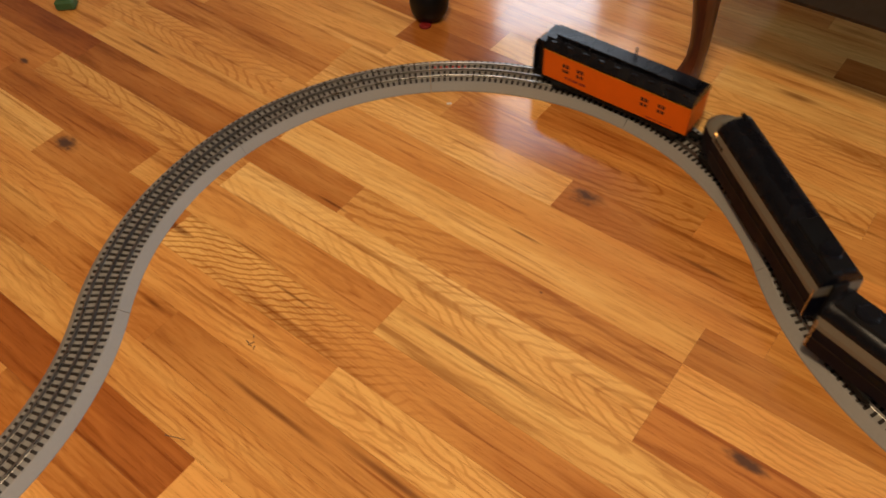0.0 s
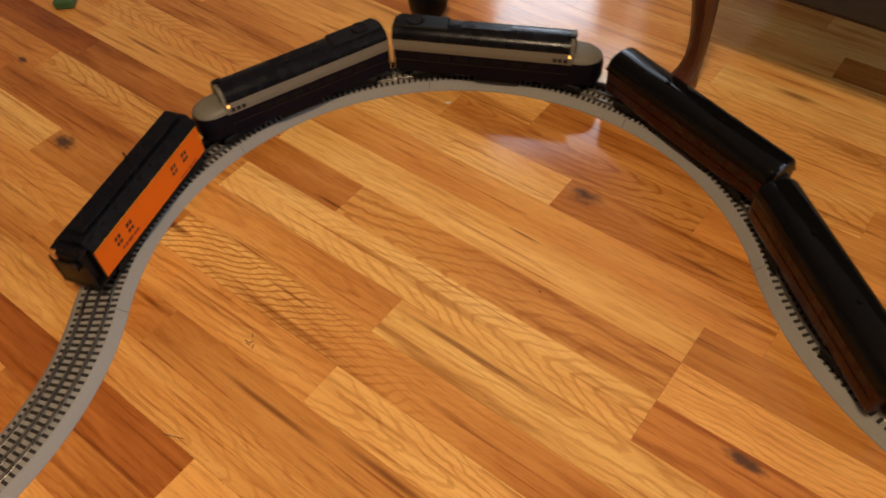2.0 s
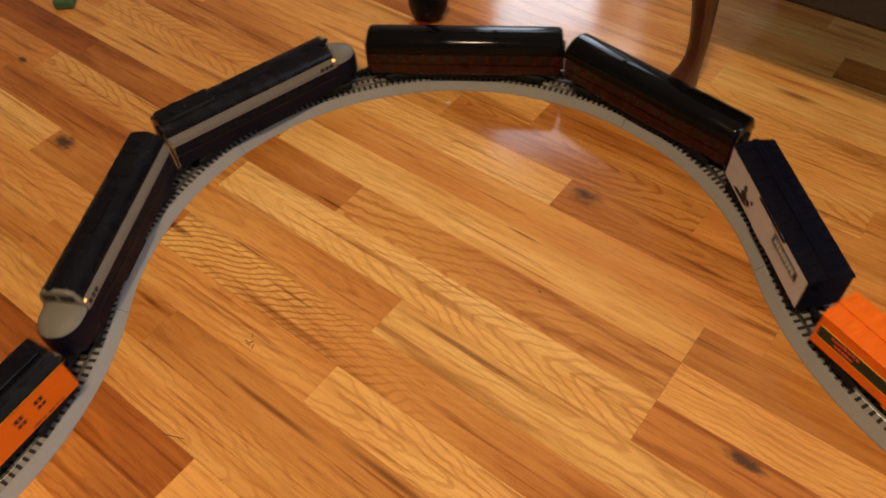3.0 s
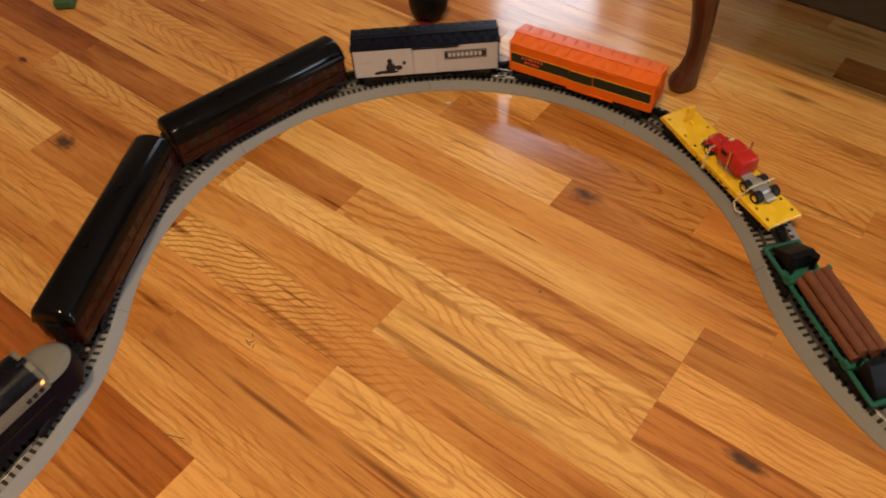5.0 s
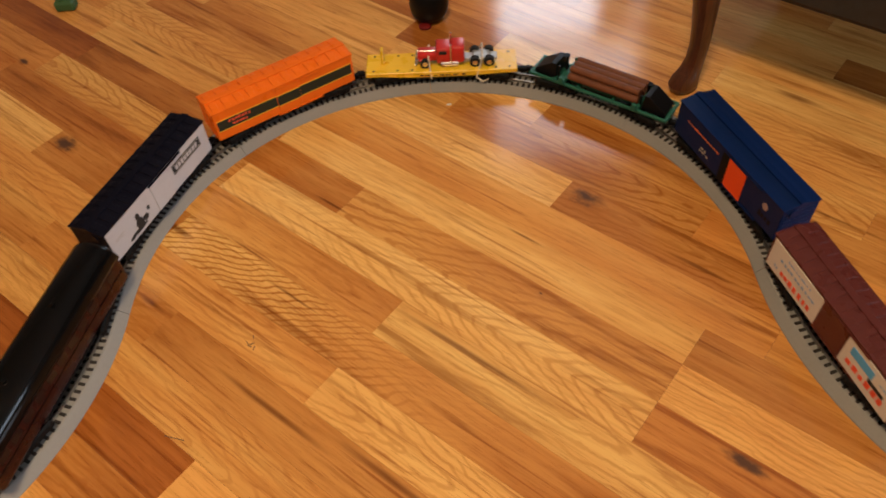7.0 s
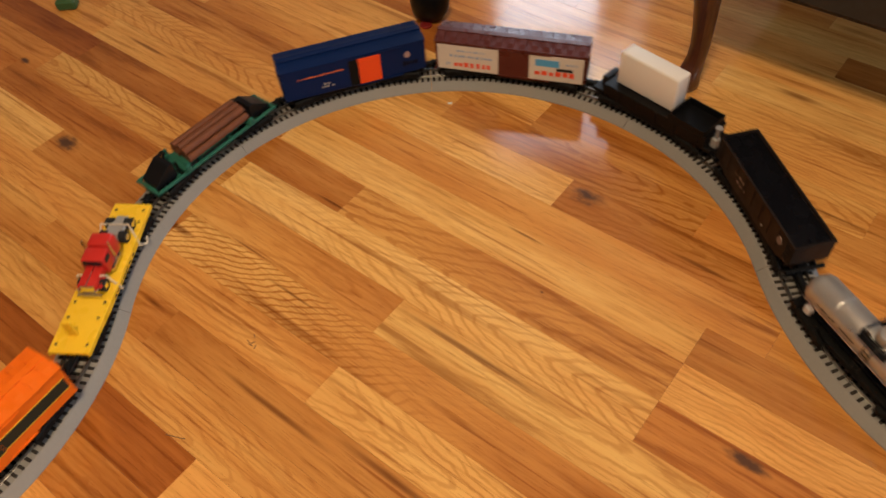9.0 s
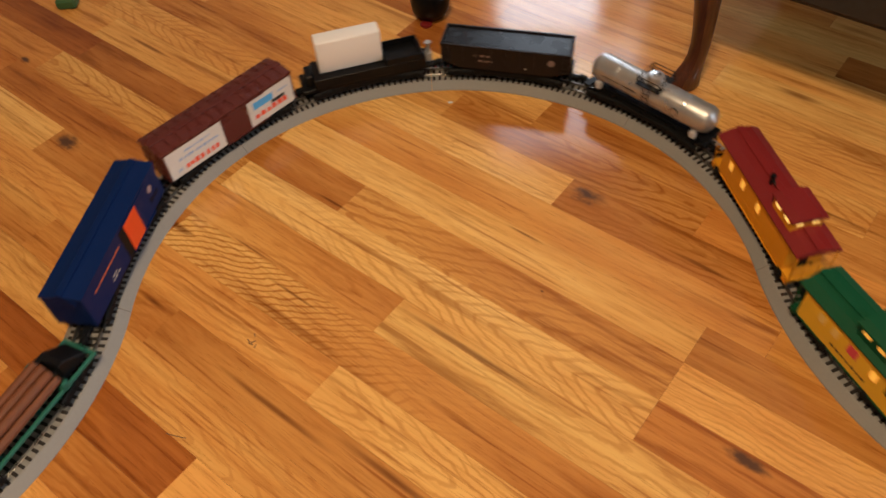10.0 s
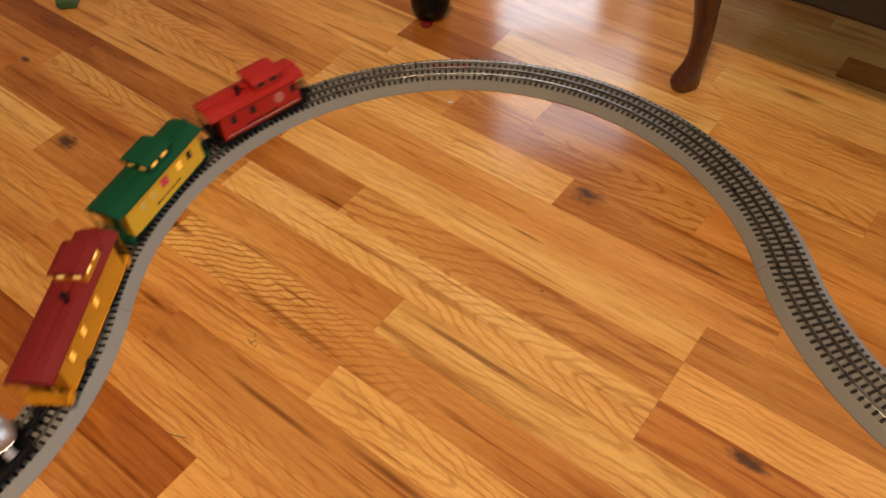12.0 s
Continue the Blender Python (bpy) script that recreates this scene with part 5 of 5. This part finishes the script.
def cabriole_leg(parent, x, y, away):
    """A bowed leg with a hoof foot that points outward."""
    c, s = math.cos(away), math.sin(away)
    b = bmesh.new()
    rings = []
    for z, out, r, long in ((0.0, 0.031, 0.014, 1.35), (0.004, 0.035, 0.0172, 1.40), (0.014, 0.038, 0.0182, 1.40), (0.026, 0.036, 0.0172, 1.28), (0.038, 0.029, 0.0152, 1.12), (0.055, 0.024, 0.0138, 1.0),
                            (0.080, 0.022, 0.0140, 1.0), (0.110, 0.024, 0.0152, 1.0), (0.145, 0.028, 0.0172, 1.0), (0.185, 0.034, 0.0200, 1.0)):
        ring = []
        for k in range(16):
            d, e = r * long * math.cos(k * math.pi / 8), r * math.sin(k * math.pi / 8) * (1.15 if k % 4 == 2 else 1.0)
            ring.append(b.verts.new((x + c * (out + d) - s * e, y + s * (out + d) + c * e, z)))
        rings.append(ring)
    for u, v in zip(rings, rings[1:]):
        for k in range(16):
            b.faces.new((u[k], u[(k + 1) % 16], v[(k + 1) % 16], v[k]))
    b.faces.new(rings[0][::-1]), b.faces.new(rings[-1])
    part("leg", b, M_CHERRY, parent, smooth=True)


# A dark armchair on bowed cherry legs, its front along the boards
armchair = thing("armchair", "dark brown cloth armchair on bowed cherry wood legs", "armchair")


def beside(u, v):
    return UX * u - UY * v, UY * u + UX * v


for u, v, away in ((-0.318, 1.043, 205), (0.24, 1.050, -75), (-0.318, 1.60, 115), (0.24, 1.60, 20)):
    cabriole_leg(armchair, *beside(u, v), radians(away))
askew = pose(0, 0, 0, 0, 0, math.degrees(TURN))
part("seat_frame", join(None, box(-0.36, 0.28, 1.028, 1.66, 0.184, 0.34, 0.012), askew), M_CLOTH, armchair)
part("seat_cushion", join(None, box(-0.34, 0.26, 1.035, 1.52, 0.34, 0.46, 0.03, seg=2), askew), M_CLOTH, armchair)
part("backrest", join(None, box(-0.36, 0.28, 1.52, 1.68, 0.34, 0.86, 0.04, seg=2), askew), M_CLOTH, armchair)

# A black round-ended foot with a red collar, standing beyond the track
foot = thing("chair_foot", "black rounded plastic chair caster with a red ring", "caster")
part("shell", turned([(0.012, 0.002), (0.0255, 0.006), (0.0335, 0.018), (0.0360, 0.033), (0.0350, 0.049), (0.0310, 0.063), (0.0230, 0.075), (0.0120, 0.083)], seg=28, m=Matrix.Translation((0.012, 1.234, 0))), M_BLACK, foot, smooth=True)
part("ring", turned([(0.0100, 0.0), (0.0115, 0.002), (0.0110, 0.004), (0.0080, 0.0055)], seg=24, m=Matrix.Translation((0.002, 1.207, 0))), M_OXIDE, foot, "red plastic ring")
part("stem", rod((0.012, 1.234, 0.080), (0.012, 1.234, 0.30), 0.0100), M_BLACK, foot)

toy = thing("green_toy", "small dark green plastic toy on the floor", "toy")
part("block", box(-0.711, -0.673, 1.348, 1.375, 0.0, 0.020, 0.004), plain("dull_green_plastic", (0.045, 0.105, 0.035), 0.5), toy)
part("stud", rod((-0.692, 1.360, 0.020), (-0.692, 1.360, 0.027), 0.008), plain("green_plastic", (0.05, 0.13, 0.05), 0.5), toy)

# Crumbs and hairs on the floor
M_LINT = plain("grey_brown_lint", (0.09, 0.055, 0.035), 0.9)
crumb = tagged(part("crumb", join(None, box(-0.004, 0.004, -0.002, 0.002, 0, 0.002, 0.0008), pose(0.031, 0.985, 0)), M_PALE), "tiny pale paper crumb on the floor", "crumb")
for k, (dx, dy, a) in enumerate(((0, 0, 20), (0.003, -0.007, 70), (-0.006, 0.002, -50), (0.001, 0.010, 100), (-0.003, -0.003, 150))):
    fluff = tagged(part("lint", join(None, box(-0.0032, 0.0032, -0.0005, 0.0005, 0, 0.0009, 0.0002), pose(-0.252 + dx, 0.547 + dy, 0, 0, 0, a)), M_LINT), "dark curl of lint on the floor", "lint", group="lint on the floor")
hair = tagged(part("splinter", join(None, box(-0.013, 0.013, -0.0005, 0.0005, 0, 0.0008, 0.0002), pose(-0.332, 0.423, 0, 0, 0, -18)), M_LINT), "thin dark splinter on the floor", "splinter")


# How far the train's head has come, in metres along the centre line, time by time
TIMES = ((0, -0.193), (1, 0.267), (2, 0.683), (3, 1.087), (4, 1.458), (5, 1.772), (6, 2.0405), (7, 2.2945), (8, 2.595), (9, 2.991),
         (9.5, 3.234), (10, 3.497), (10.5, 3.805), (11, 4.15), (11.5, 4.521), (12, 4.892))


def head(t):
    """Smooth through TIMES (cubic, with slopes from the neighbours)."""
    n = len(TIMES)
    i = next((k for k in range(n - 1) if t <= TIMES[k + 1][0]), n - 2)

    def slope(k):
        if k in (0, n - 1):
            j = min(k, n - 2)
            return (TIMES[j + 1][1] - TIMES[j][1]) / (TIMES[j + 1][0] - TIMES[j][0])
        (t0, a), (t1, b), (t2, c) = TIMES[k - 1:k + 2]
        u, v = (b - a) / (t1 - t0), (c - b) / (t2 - t1)
        return (u * (t2 - t1) + v * (t1 - t0)) / (t2 - t0)

    (t0, a), (t1, b) = TIMES[i], TIMES[i + 1]
    h, x = t1 - t0, (t - t0) / (t1 - t0)
    return (a * (1 + 2 * x) * (1 - x) ** 2 + b * x * x * (3 - 2 * x) + h * slope(i) * x * (1 - x) ** 2 - h * slope(i + 1) * x * x * (1 - x))


def motions():
    for car, trucks, middle, reach in TRAIN:
        rows, turns = [], ([], [])
        for k in range(0, 61):
            t = k * 0.2
            s = head(t) - middle
            xa, ya, aa = line(s + reach)
            xb, yb, ab = line(s - reach)
            a = math.atan2(ya - yb, xa - xb)
            rows.append((t, pose((xa + xb) / 2, (ya + yb) / 2, RAIL, 0, 0, math.degrees(a))))
            for turn, side, own in zip(turns, (1, -1), (aa, ab)):
                turn.append((t, pose(side * reach, 0, 0, 0, 0, math.degrees((own - a + math.pi) % (2 * math.pi) - math.pi))))
        walk(car, rows)
        for truck, turn in zip(trucks, turns):
            walk(truck, turn)


motions()
